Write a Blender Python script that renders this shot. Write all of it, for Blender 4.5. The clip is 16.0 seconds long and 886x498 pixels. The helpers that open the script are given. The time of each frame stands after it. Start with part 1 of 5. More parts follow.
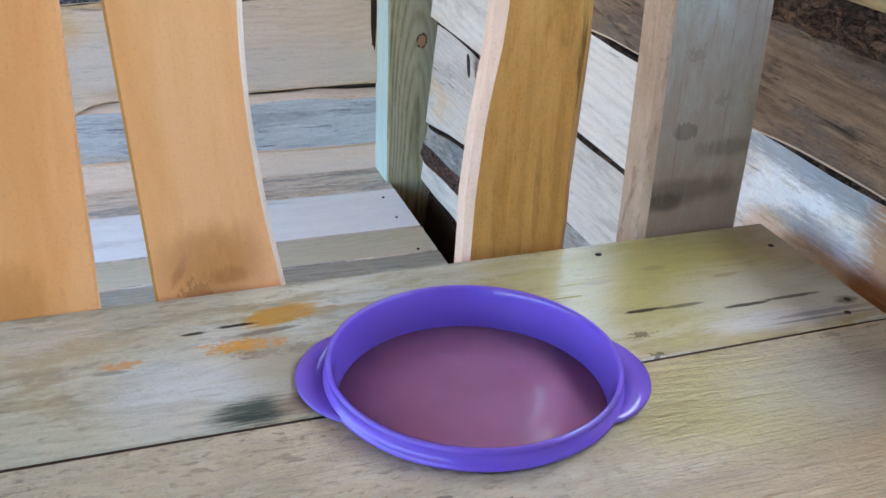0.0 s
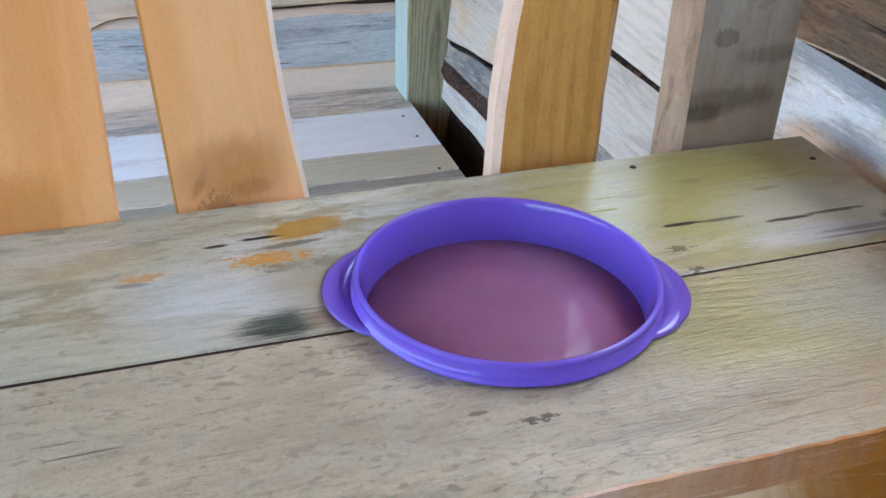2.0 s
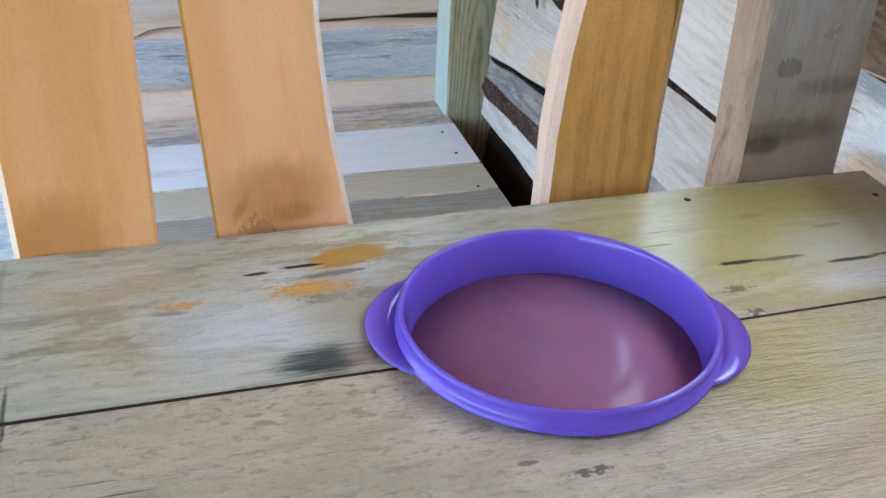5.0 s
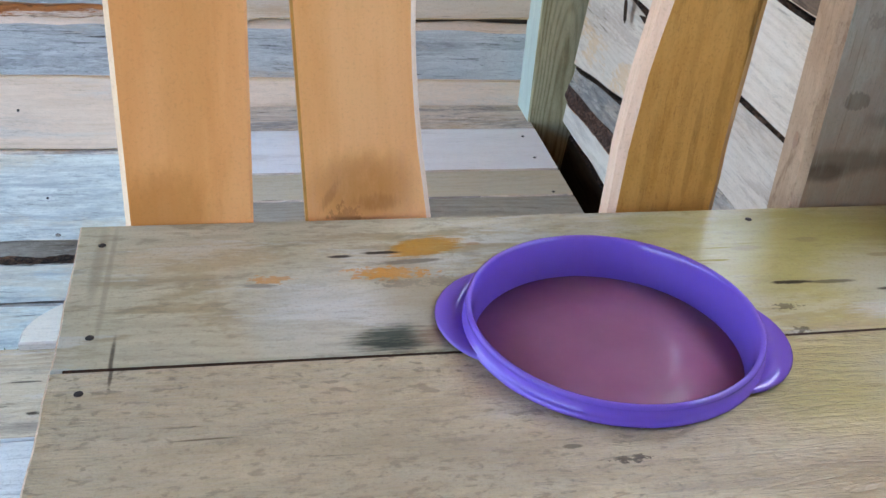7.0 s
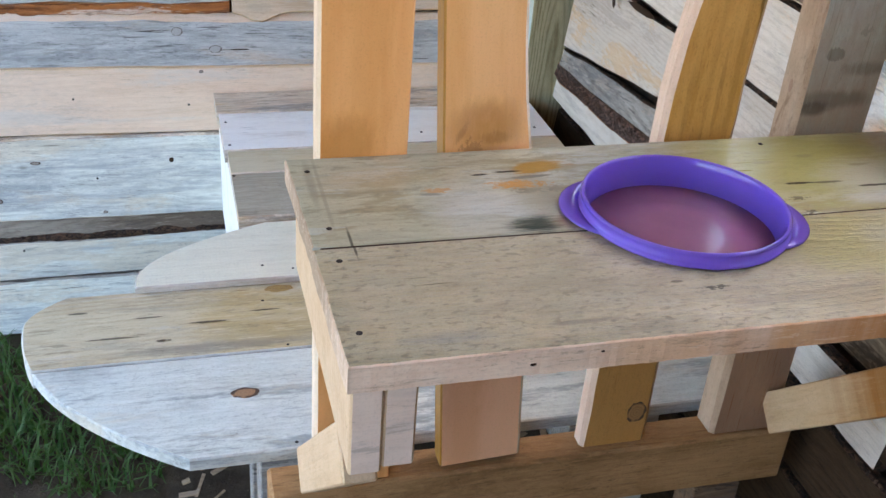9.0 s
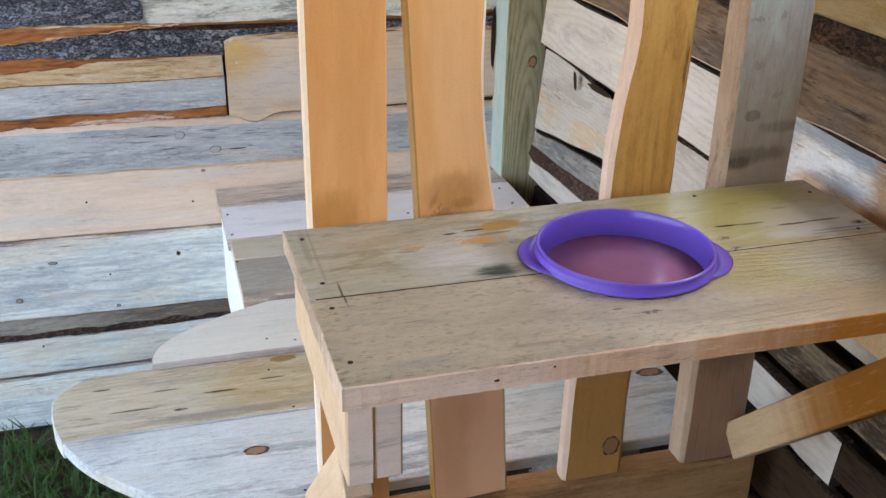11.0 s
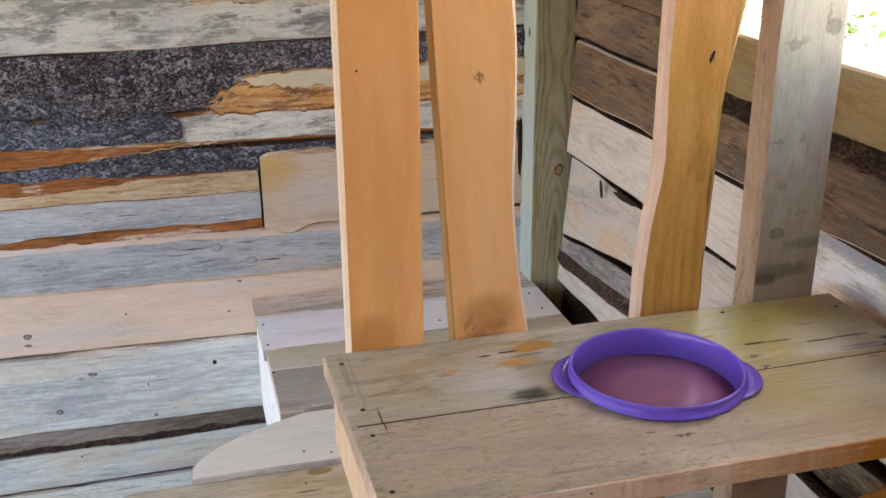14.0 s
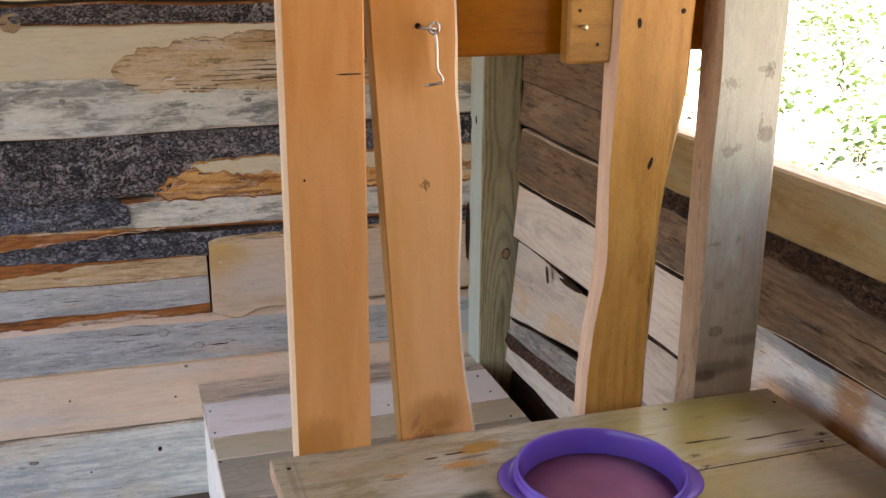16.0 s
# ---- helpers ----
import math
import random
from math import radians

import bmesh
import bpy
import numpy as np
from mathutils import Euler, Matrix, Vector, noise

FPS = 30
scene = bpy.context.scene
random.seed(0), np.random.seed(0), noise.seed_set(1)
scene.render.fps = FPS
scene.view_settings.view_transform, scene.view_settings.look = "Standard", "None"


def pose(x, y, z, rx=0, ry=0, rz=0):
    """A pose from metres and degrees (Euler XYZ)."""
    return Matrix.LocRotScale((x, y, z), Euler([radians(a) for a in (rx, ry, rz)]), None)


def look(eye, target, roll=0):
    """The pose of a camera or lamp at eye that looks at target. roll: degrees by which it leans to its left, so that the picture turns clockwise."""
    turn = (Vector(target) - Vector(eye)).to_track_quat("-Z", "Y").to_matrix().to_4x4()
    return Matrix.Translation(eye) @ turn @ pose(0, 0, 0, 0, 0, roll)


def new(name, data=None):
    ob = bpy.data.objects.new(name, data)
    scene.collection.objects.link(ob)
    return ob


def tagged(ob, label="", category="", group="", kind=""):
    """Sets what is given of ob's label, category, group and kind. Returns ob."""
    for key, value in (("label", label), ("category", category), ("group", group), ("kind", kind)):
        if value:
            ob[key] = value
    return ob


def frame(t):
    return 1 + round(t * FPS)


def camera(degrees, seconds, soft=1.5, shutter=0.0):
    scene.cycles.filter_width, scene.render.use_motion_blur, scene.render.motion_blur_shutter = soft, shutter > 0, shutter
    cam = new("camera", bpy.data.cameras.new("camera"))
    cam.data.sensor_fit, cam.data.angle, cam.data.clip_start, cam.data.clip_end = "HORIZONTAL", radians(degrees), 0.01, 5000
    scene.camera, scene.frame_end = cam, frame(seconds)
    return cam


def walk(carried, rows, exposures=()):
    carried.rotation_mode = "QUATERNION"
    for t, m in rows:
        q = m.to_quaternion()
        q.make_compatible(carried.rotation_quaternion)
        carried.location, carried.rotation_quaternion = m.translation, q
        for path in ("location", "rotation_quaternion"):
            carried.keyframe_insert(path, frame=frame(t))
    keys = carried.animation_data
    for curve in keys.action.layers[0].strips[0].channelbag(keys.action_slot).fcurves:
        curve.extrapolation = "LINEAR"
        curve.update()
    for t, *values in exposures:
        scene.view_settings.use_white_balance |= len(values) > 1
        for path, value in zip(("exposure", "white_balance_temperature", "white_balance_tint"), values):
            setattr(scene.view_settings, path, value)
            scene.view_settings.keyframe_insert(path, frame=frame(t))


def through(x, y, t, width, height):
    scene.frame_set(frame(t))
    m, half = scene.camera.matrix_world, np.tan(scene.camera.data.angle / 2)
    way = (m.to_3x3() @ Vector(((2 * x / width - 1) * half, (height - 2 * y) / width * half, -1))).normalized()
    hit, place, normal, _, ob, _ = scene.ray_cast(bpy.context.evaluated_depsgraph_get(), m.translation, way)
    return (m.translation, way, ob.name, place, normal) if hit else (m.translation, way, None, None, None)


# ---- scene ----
cam = camera(46.8, 16.0)
PATH = [
    (0, (0.106, -0.676, 1.38), (0.707, 1.001, 0.471), 2.2),
    (0.5, (0.105, -0.666, 1.375), (0.667, 1.008, 0.436), 1.9),
    (1, (0.097, -0.665, 1.368), (0.659, 0.986, 0.388), 2.8),
    (1.5, (0.102, -0.661, 1.363), (0.665, 0.969, 0.351), 2.0),
    (2, (0.103, -0.655, 1.358), (0.657, 0.963, 0.322), 1.9),
    (2.5, (0.1, -0.652, 1.366), (0.646, 0.971, 0.333), 2.4),
    (3, (0.103, -0.643, 1.368), (0.623, 0.994, 0.343), 1.6),
    (3.5, (0.109, -0.638, 1.369), (0.615, 1.012, 0.358), 1.8),
    (4, (0.109, -0.633, 1.375), (0.609, 1.025, 0.375), 1.8),
    (4.2, (0.102, -0.626, 1.363), (0.628, 1.028, 0.368), 2.6),
    (6.3, (0.1, -0.623, 1.356), (0.508, 1.013, 0.28), 2.6),
    (6.5, (0.101, -0.63, 1.361), (0.496, 1.026, 0.312), 2.8),
    (7, (0.089, -0.672, 1.384), (0.451, 1.004, 0.354), 4.5),
    (7.5, (0.058, -0.72, 1.419), (0.373, 1.01, 0.466), 3.6),
    (8, (-0.028, -0.744, 1.429), (0.373, 0.988, 0.514), 4.2),
    (8.5, (-0.114, -0.822, 1.413), (0.372, 0.834, 0.403), 6.3),
    (8.7, (-0.126, -0.855, 1.425), (0.362, 0.79, 0.397), 5.6),
    (10.8, (-0.168, -1.068, 1.488), (0.35, 0.652, 0.61), 1.8),
    (11, (-0.156, -1.064, 1.488), (0.352, 0.666, 0.622), 1.1),
    (11.5, (-0.16, -1.075, 1.493), (0.361, 0.656, 0.638), 1.1),
    (12, (-0.168, -1.077, 1.502), (0.352, 0.665, 0.667), 1.0),
    (12.5, (-0.17, -1.084, 1.524), (0.353, 0.67, 0.718), 0.5),
    (13, (-0.177, -1.089, 1.545), (0.353, 0.702, 0.832), 0.4),
    (13.5, (-0.17, -1.087, 1.542), (0.321, 0.713, 0.822), -0.2),
    (14, (-0.17, -1.081, 1.541), (0.304, 0.728, 0.834), -0.5),
    (14.5, (-0.168, -1.073, 1.543), (0.298, 0.738, 0.833), -0.3),
    (15, (-0.169, -1.072, 1.549), (0.318, 0.742, 0.862), -0.0),
    (15.5, (-0.164, -1.08, 1.567), (0.388, 0.73, 0.919), 0.1),
    (16, (-0.167, -1.086, 1.591), (0.412, 0.736, 1.002), 0.3),
]
walk(cam, [(t, look(eye, target, roll)) for t, eye, target, roll in PATH], exposures=[(0.0, 3.82, 5750, 6), (4.2, 3.82, 5750, 6), (7.5, 3.65, 6250, 8), (11.0, 3.63, 6800, 10), (12.5, 3.52, 7150, 14), (13.4, 3.37, 7350, 16), (14.5, 3.29, 7550, 18), (16.0, 3.01, 7850, 20)])

# ---- world, sun and sky ----
world = bpy.data.worlds.new("daylight")
scene.world = world
world.use_nodes = True
wn = world.node_tree
sky = wn.nodes.new("ShaderNodeTexSky")
sky.sky_type, sky.sun_disc = "NISHITA", False
SUN_UP, SUN_ROUND = 72.0, 52.0
sky.sun_elevation, sky.sun_rotation = radians(SUN_UP), radians(SUN_ROUND)
sky.air_density, sky.dust_density = 1.0, 2.5
wn.nodes["Background"].inputs["Strength"].default_value = 0.15
wn.links.new(sky.outputs["Color"], wn.nodes["Background"].inputs["Color"])
sun = new("sun", bpy.data.lights.new("sun", "SUN"))
sun.data.energy, sun.data.angle, sun.data.color = 4.5, radians(0.6), (1.0, 0.95, 0.86)
sun_way = Vector((math.sin(radians(SUN_ROUND)) * math.cos(radians(SUN_UP)), math.cos(radians(SUN_ROUND)) * math.cos(radians(SUN_UP)), math.sin(radians(SUN_UP))))
sun.matrix_world = look(sun_way * 20, (0, 0, 0))

# ---- materials ----


class Nodes:
    """Short hands for building a node tree."""

    def __init__(self, name):
        self.mat = bpy.data.materials.new(name)
        self.mat.use_nodes = True
        self.tree = self.mat.node_tree
        self.bsdf = self.tree.nodes["Principled BSDF"]

    def link(self, a, b):
        self.tree.links.new(a, b)

    def put(self, socket, value):
        if isinstance(value, bpy.types.NodeSocket):
            self.link(value, socket)
        else:
            socket.default_value = value

    def math(self, op, a, b=0.0, c=0.0, clamp=False):
        n = self.tree.nodes.new("ShaderNodeMath")
        n.operation, n.use_clamp = op, clamp
        for s, v in zip(n.inputs, (a, b, c)):
            self.put(s, v)
        return n.outputs[0]

    def vec(self, op, a, b):
        n = self.tree.nodes.new("ShaderNodeVectorMath")
        n.operation = op
        self.put(n.inputs[0], a)
        self.put(n.inputs[1], b)
        return n.outputs["Vector"]

    def noise(self, v, scale=1.0, detail=2.0, rough=0.5, distort=0.0):
        n = self.tree.nodes.new("ShaderNodeTexNoise")
        self.put(n.inputs["Vector"], v)
        for k, x in (("Scale", scale), ("Detail", detail), ("Roughness", rough), ("Distortion", distort)):
            n.inputs[k].default_value = x
        return n.outputs["Fac"]

    def step(self, v, lo, hi, to_lo=0.0, to_hi=1.0):
        n = self.tree.nodes.new("ShaderNodeMapRange")
        n.interpolation_type = "SMOOTHSTEP"
        for s, x in zip(n.inputs[:5], (v, lo, hi, to_lo, to_hi)):
            self.put(s, x)
        return n.outputs[0]

    def mix(self, f, a, b, kind="MIX"):
        n = self.tree.nodes.new("ShaderNodeMix")
        n.data_type, n.blend_type = "RGBA", kind
        self.put(n.inputs[0], f)
        self.put(n.inputs[6], a if isinstance(a, bpy.types.NodeSocket) else (*a, 1))
        self.put(n.inputs[7], b if isinstance(b, bpy.types.NodeSocket) else (*b, 1))
        return n.outputs[2]

    def coords(self):
        n = self.tree.nodes.new("ShaderNodeTexCoord")
        return n.outputs["Object"]

    def chance(self):
        n = self.tree.nodes.new("ShaderNodeObjectInfo")
        return n.outputs["Random"]

    def bump(self, height, strength, far):
        n = self.tree.nodes.new("ShaderNodeBump")
        n.inputs["Strength"].default_value, n.inputs["Distance"].default_value = strength, far
        self.link(height, n.inputs["Height"])
        self.link(n.outputs[0], self.bsdf.inputs["Normal"])

    def done(self, colour, rough, metal=0.0, spec=0.5):
        self.put(self.bsdf.inputs["Base Color"], colour if isinstance(colour, bpy.types.NodeSocket) else (*colour, 1))
        self.put(self.bsdf.inputs["Roughness"], rough)
        self.put(self.bsdf.inputs["Metallic"], metal)
        self.put(self.bsdf.inputs["Specular IOR Level"], spec)
        return self.mat


def wood(name, light, dark, stain=(0.2, 0.2, 0.22), stained=0.5, knots=0.5, cracks=0.5, rings=1.0, rough=0.6, relief=0.5, saw=0.0, marks=(), shift=True, tone=0.12, stain_size=1.0, gloss=0.18, streak=1.0, heart=None, rings_per_m=110.0, patches=(), waves=0.0, depth=0.0012, grain=(26.0, 75.0)):
    """Boards with the grain along the local x: fibres, growth bands, knots, grey stains, dark checks. marks: blots of (x, y, half length, half width, colour, strength)."""
    n = Nodes(name)
    raw = n.coords()
    p = raw
    if shift:
        sc = n.tree.nodes.new("ShaderNodeCombineXYZ")
        r = n.chance()
        n.put(sc.inputs[0], n.math("MULTIPLY", r, 41.0))
        n.put(sc.inputs[1], n.math("MULTIPLY", r, 17.0))
        n.put(sc.inputs[2], n.math("MULTIPLY", r, 7.3))
        p = n.vec("ADD", raw, sc.outputs[0])
    # knots bend the grain round them
    vor = n.tree.nodes.new("ShaderNodeTexVoronoi")
    vor.inputs["Scale"].default_value = 1.0
    n.put(vor.inputs["Vector"], n.vec("MULTIPLY", p, (4.5, 9.0, 0.6)))
    knot = n.step(vor.outputs["Distance"], 0.04, 0.30, 1.0, 0.0)
    keep = n.math("GREATER_THAN", n.noise(n.vec("MULTIPLY", vor.outputs["Position"], (1, 1, 1)), 3.0, 0.0), 0.60 - 0.12 * knots)
    knot = n.math("MULTIPLY", knot, n.math("MULTIPLY", keep, 1.0 if knots > 0 else 0.0))
    core = n.step(knot, 0.72, 0.95)
    rim = n.math("SUBTRACT", n.step(knot, 0.60, 0.78), core, clamp=True)
    # growth rings of a trunk, cut along it
    warp = n.noise(n.vec("MULTIPLY", p, (2.2, 7.0, 7.0)), 1.0, 3.0)
    sep = n.tree.nodes.new("ShaderNodeSeparateXYZ")
    n.put(sep.inputs[0], raw)
    mid = n.math("MULTIPLY_ADD", n.chance(), 0.12, -0.01) if heart is None else heart
    off = n.math("ADD", n.math("SUBTRACT", sep.outputs[1], mid), n.math("MULTIPLY", n.math("SUBTRACT", warp, 0.5), 0.05))
    deep = n.math("MULTIPLY_ADD", n.noise(n.vec("MULTIPLY", p, (1.5, 0.1, 0.1)), 1.0, 2.0), 0.16, -0.045)
    far = n.math("SQRT", n.math("ADD", n.math("MULTIPLY", off, off), n.math("MULTIPLY", deep, deep)))
    phase = n.math("ADD", n.math("MULTIPLY", far, 6.283 * rings_per_m), n.math("ADD", n.math("MULTIPLY", warp, 9.0), n.math("MULTIPLY", knot, 9.0)))
    band = n.math("MULTIPLY_ADD", n.math("SINE", phase), 0.5, 0.5)
    band = n.math("POWER", band, 2.2)
    fibre = n.noise(n.vec("MULTIPLY", p, (9.0, 420.0, 420.0)), 1.0, 3.0, 0.6)
    broad = n.noise(n.vec("MULTIPLY", p, (2.2, 24.0, 24.0)), 1.0, 3.0, 0.6)
    mottle = n.noise(n.vec("MULTIPLY", p, (grain[0], grain[1], grain[1])), 1.0, 5.0, 0.68, 0.5)
    f = n.math("ADD", n.math("MULTIPLY", band, 0.34 * rings * streak), n.math("ADD", n.math("MULTIPLY", n.math("SUBTRACT", fibre, 0.5), 0.75 * streak), n.math("ADD", n.math("MULTIPLY", n.step(broad, 0.35, 0.7), 0.42), n.math("MULTIPLY", n.math("SUBTRACT", mottle, 0.5), 1.3))), clamp=True)
    col = n.mix(f, light, dark)
    # broad clouds of other colours
    s2 = n.noise(n.vec("MULTIPLY", p, (60.0, 170.0, 170.0)), 1.0, 3.0, 0.7)
    for pc, strength, sx, sy, lo, hi, seed in patches:
        cl = n.noise(n.vec("ADD", n.vec("MULTIPLY", p, (sx, sy, sy)), (seed * 3.1, seed * 1.7, seed)), 1.0, 5.0, 0.62, 0.5)
        cl = n.math("ADD", cl, n.math("ADD", n.math("MULTIPLY", n.math("SUBTRACT", fibre, 0.5), 0.10), n.math("MULTIPLY", n.math("SUBTRACT", s2, 0.5), 0.22)))
        col = n.mix(n.step(cl, lo, hi, 0.0, strength), col, pc)
    if waves > 0:
        field = n.noise(n.vec("ADD", n.vec("MULTIPLY", p, (7.0, 15.0, 15.0)), n.vec("MULTIPLY", n.vec("SUBTRACT", raw, (0, 0, 0)), (0, 30, 0))), 1.0, 3.0, 0.55, 0.6)
        line = n.math("ABSOLUTE", n.math("SUBTRACT", n.math("FRACT", n.math("MULTIPLY", field, 13.0)), 0.5))
        thin = n.step(line, 0.0, 0.30, 1.0, 0.0)
        some = n.step(n.noise(n.vec("MULTIPLY", p, (11.0, 17.0, 17.0)), 1.0, 3.0), 0.42, 0.62)
        col = n.mix(n.math("MULTIPLY", n.math("MULTIPLY", thin, some), waves), col, tuple(c * 0.45 for c in dark))
    # weather stains
    s1 = n.noise(n.vec("MULTIPLY", p, (2.6 / stain_size, 11.0 / stain_size, 11.0 / stain_size)), 1.0, 5.0, 0.62, 0.4)
    st = n.step(n.math("ADD", s1, n.math("MULTIPLY", n.math("SUBTRACT", s2, 0.5), 0.30)), 0.58 - 0.27 * stained, 0.84 - 0.22 * stained)
    col = n.mix(n.math("MULTIPLY", st, 0.0 if stained <= 0 else min(0.45 + 0.5 * stained, 0.95)), col, stain)
    # knot colours
    col = n.mix(n.math("MULTIPLY", core, 0.65), col, (0.20, 0.085, 0.035))
    col = n.mix(n.math("MULTIPLY", rim, 0.85), col, (0.05, 0.022, 0.012))
    # checks: short dark lines along the grain
    ck = n.noise(n.vec("MULTIPLY", p, (11.0, 260.0, 260.0)), 1.0, 1.0, 0.5)
    where = n.noise(n.vec("MULTIPLY", p, (3.3, 14.0, 14.0)), 1.0, 2.0)
    crack = n.math("MULTIPLY", n.step(ck, 0.70 - 0.09 * cracks, 0.75 - 0.09 * cracks), n.step(where, 0.66 - 0.2 * cracks, 0.74 - 0.2 * cracks))
    if cracks <= 0:
        crack = n.math("MULTIPLY", crack, 0.0)
    col = n.mix(n.math("MULTIPLY", crack, 0.85), col, (0.035, 0.025, 0.02))
    # grime specks
    sp = n.step(n.noise(p, 190.0, 2.0, 0.6), 0.70, 0.78)
    col = n.mix(n.math("MULTIPLY", sp, 0.04 + 0.45 * min(1.0, stained + cracks)), col, (0.06, 0.045, 0.035))
    # grime in broad clouds
    gr = n.step(n.noise(n.vec("MULTIPLY", p, (5.0, 16.0, 16.0)), 1.0, 6.0, 0.7, 0.5), 0.52, 0.78)
    col = n.mix(n.math("MULTIPLY", gr, 0.5 * min(1.0, stained * 1.2)), col, tuple(c * 0.55 for c in stain))
    dry = crack
    for mx, my, hx, hy, mc, strength, *more in marks:
        turn, crisp = (more + [0.0, False][len(more):])[:2]
        d = n.vec("SUBTRACT", raw, (mx, my, 0))
        if turn:
            spun = n.tree.nodes.new("ShaderNodeVectorRotate")
            spun.inputs["Angle"].default_value = -radians(turn)
            n.put(spun.inputs["Vector"], d)
            d = spun.outputs[0]
        d = n.vec("MULTIPLY", d, (1 / hx, 1 / hy, 0))
        ln = n.tree.nodes.new("ShaderNodeVectorMath")
        ln.operation = "LENGTH"
        n.put(ln.inputs[0], d)
        fray = n.noise(n.vec("MULTIPLY", raw, (150, 260, 1) if crisp and hy < 0.012 else (110, 300, 1) if hy < 0.004 else (40, 420, 1) if hy < 0.02 else (24, 60, 1)), 1.0, 5.0, 0.66)
        edge = n.math("ADD", ln.outputs["Value"], n.math("MULTIPLY", n.math("SUBTRACT", fray, 0.5), 5.0 if crisp and hy < 0.012 else 1.4 if crisp else 1.5 if 0.004 <= hy < 0.02 else 1.1))
        lo, hi = (0.82, 1.02) if crisp else (0.45 if hy >= 0.004 else 0.70, 1.20 if hy < 0.02 else 1.45)
        blot = n.step(edge, lo, hi, strength, 0.0)
        if crisp:
            blot = n.math("MULTIPLY", blot, n.step(mottle, 0.30, 0.70, 1.0, 0.75))
        col = n.mix(blot, col, mc)
        if sum(mc) < 0.25:
            dry = n.math("MAXIMUM", dry, blot)
    grit = n.noise(p, 420.0, 3.0, 0.7)
    col = n.mix(n.math("MULTIPLY", n.step(grit, 0.50, 0.72), 0.5 * min(1.0, 0.3 + stained)), col, tuple(c * 0.4 for c in dark))
    # fine torn flecks and pale scratches of weathered faces
    worn = 0.75 * min(1.0, stained + cracks)
    fl = n.noise(n.vec("MULTIPLY", p, (85.0, 520.0, 520.0)), 1.0, 3.0, 0.7, 0.3)
    amid = n.step(n.noise(n.vec("MULTIPLY", p, (9.0, 30.0, 30.0)), 1.0, 4.0, 0.65), 0.42, 0.60)
    fleck = n.math("MULTIPLY", n.step(fl, 0.57, 0.66), amid)
    col = n.mix(n.math("MULTIPLY", fleck, worn), col, tuple(c * 0.30 for c in dark))
    col = n.mix(n.math("MULTIPLY", n.step(fl, 0.30, 0.40, 1.0, 0.0), 0.5 * worn), col, tuple(min(0.92, c * 1.22) for c in light))
    dash = n.noise(n.vec("MULTIPLY", p, (17.0, 150.0, 150.0)), 1.0, 4.0, 0.72, 0.4)
    dark_dash = n.math("MULTIPLY", n.step(dash, 0.565, 0.63), n.step(amid, 0.0, 1.0, 0.35, 1.0))
    col = n.mix(n.math("MULTIPLY", dark_dash, worn * streak), col, tuple(c * 0.45 for c in dark))
    col = n.mix(n.math("MULTIPLY", n.step(dash, 0.37, 0.44, 1.0, 0.0), 0.7 * worn * streak), col, tuple(min(0.92, c * 1.2) for c in light))
    # each board its own tone
    t = n.math("MULTIPLY_ADD", n.chance(), 2 * tone, 1 - tone)
    hsv = n.tree.nodes.new("ShaderNodeHueSaturation")
    n.put(hsv.inputs["Color"], col)
    n.put(hsv.inputs["Value"], t)
    n.put(hsv.inputs["Saturation"], 1.10)
    height = n.math("SUBTRACT", n.math("ADD", n.math("MULTIPLY", n.math("ADD", fibre, n.math("MULTIPLY", grit, 0.8 * min(1.0, 0.2 + stained))), 0.5), n.math("MULTIPLY", band, -0.25)), n.math("ADD", n.math("MULTIPLY", crack, 1.2), n.math("MULTIPLY", n.math("ADD", fleck, dark_dash), 0.7 * worn)))
    if saw > 0:
        cut = n.noise(n.vec("MULTIPLY", p, (320.0, 14.0, 14.0)), 1.0, 1.0)
        height = n.math("ADD", height, n.math("MULTIPLY", cut, saw))
    if waves > 0:
        height = n.math("ADD", height, n.math("ADD", n.math("MULTIPLY", thin, -0.12), n.math("MULTIPLY", mottle, 0.9)))
    n.bump(height, relief, depth)
    return n.done(hsv.outputs[0], n.math("MULTIPLY_ADD", fibre, 0.2, rough - 0.1), spec=n.math("MULTIPLY", n.math("SUBTRACT", 1.0, dry), gloss))


SLAT_OCHRE = wood("ochre_planed_pine", (0.45, 0.245, 0.08), (0.29, 0.135, 0.037), stain=(0.20, 0.10, 0.03), stained=0.3, knots=0.0, cracks=0.1, rings=0.9, rough=0.38, gloss=0.4, relief=0.2, tone=0.03)
SAPWOOD = wood("pale_sapwood", (0.72, 0.58, 0.43), (0.60, 0.43, 0.28), stained=0.1, knots=0.0, cracks=0.0, rings=0.4, relief=0.25)
# right part of the edge painted orange for warm, dim light; left end is dark wood
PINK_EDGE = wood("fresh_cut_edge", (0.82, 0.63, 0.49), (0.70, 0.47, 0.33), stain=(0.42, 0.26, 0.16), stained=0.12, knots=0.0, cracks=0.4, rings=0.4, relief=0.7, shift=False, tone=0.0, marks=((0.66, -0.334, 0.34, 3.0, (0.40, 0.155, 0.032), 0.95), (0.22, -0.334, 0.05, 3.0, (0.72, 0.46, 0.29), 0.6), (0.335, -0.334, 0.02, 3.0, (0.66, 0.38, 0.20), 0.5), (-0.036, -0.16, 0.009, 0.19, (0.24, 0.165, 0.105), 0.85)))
TREATED = wood("green_treated_pine", (0.39, 0.35, 0.23), (0.20, 0.17, 0.095), stain=(0.28, 0.28, 0.21), stained=0.25, knots=0.0, cracks=0.1, rings=1.9, relief=0.25, tone=0.02, heart=0.055, rings_per_m=150.0)
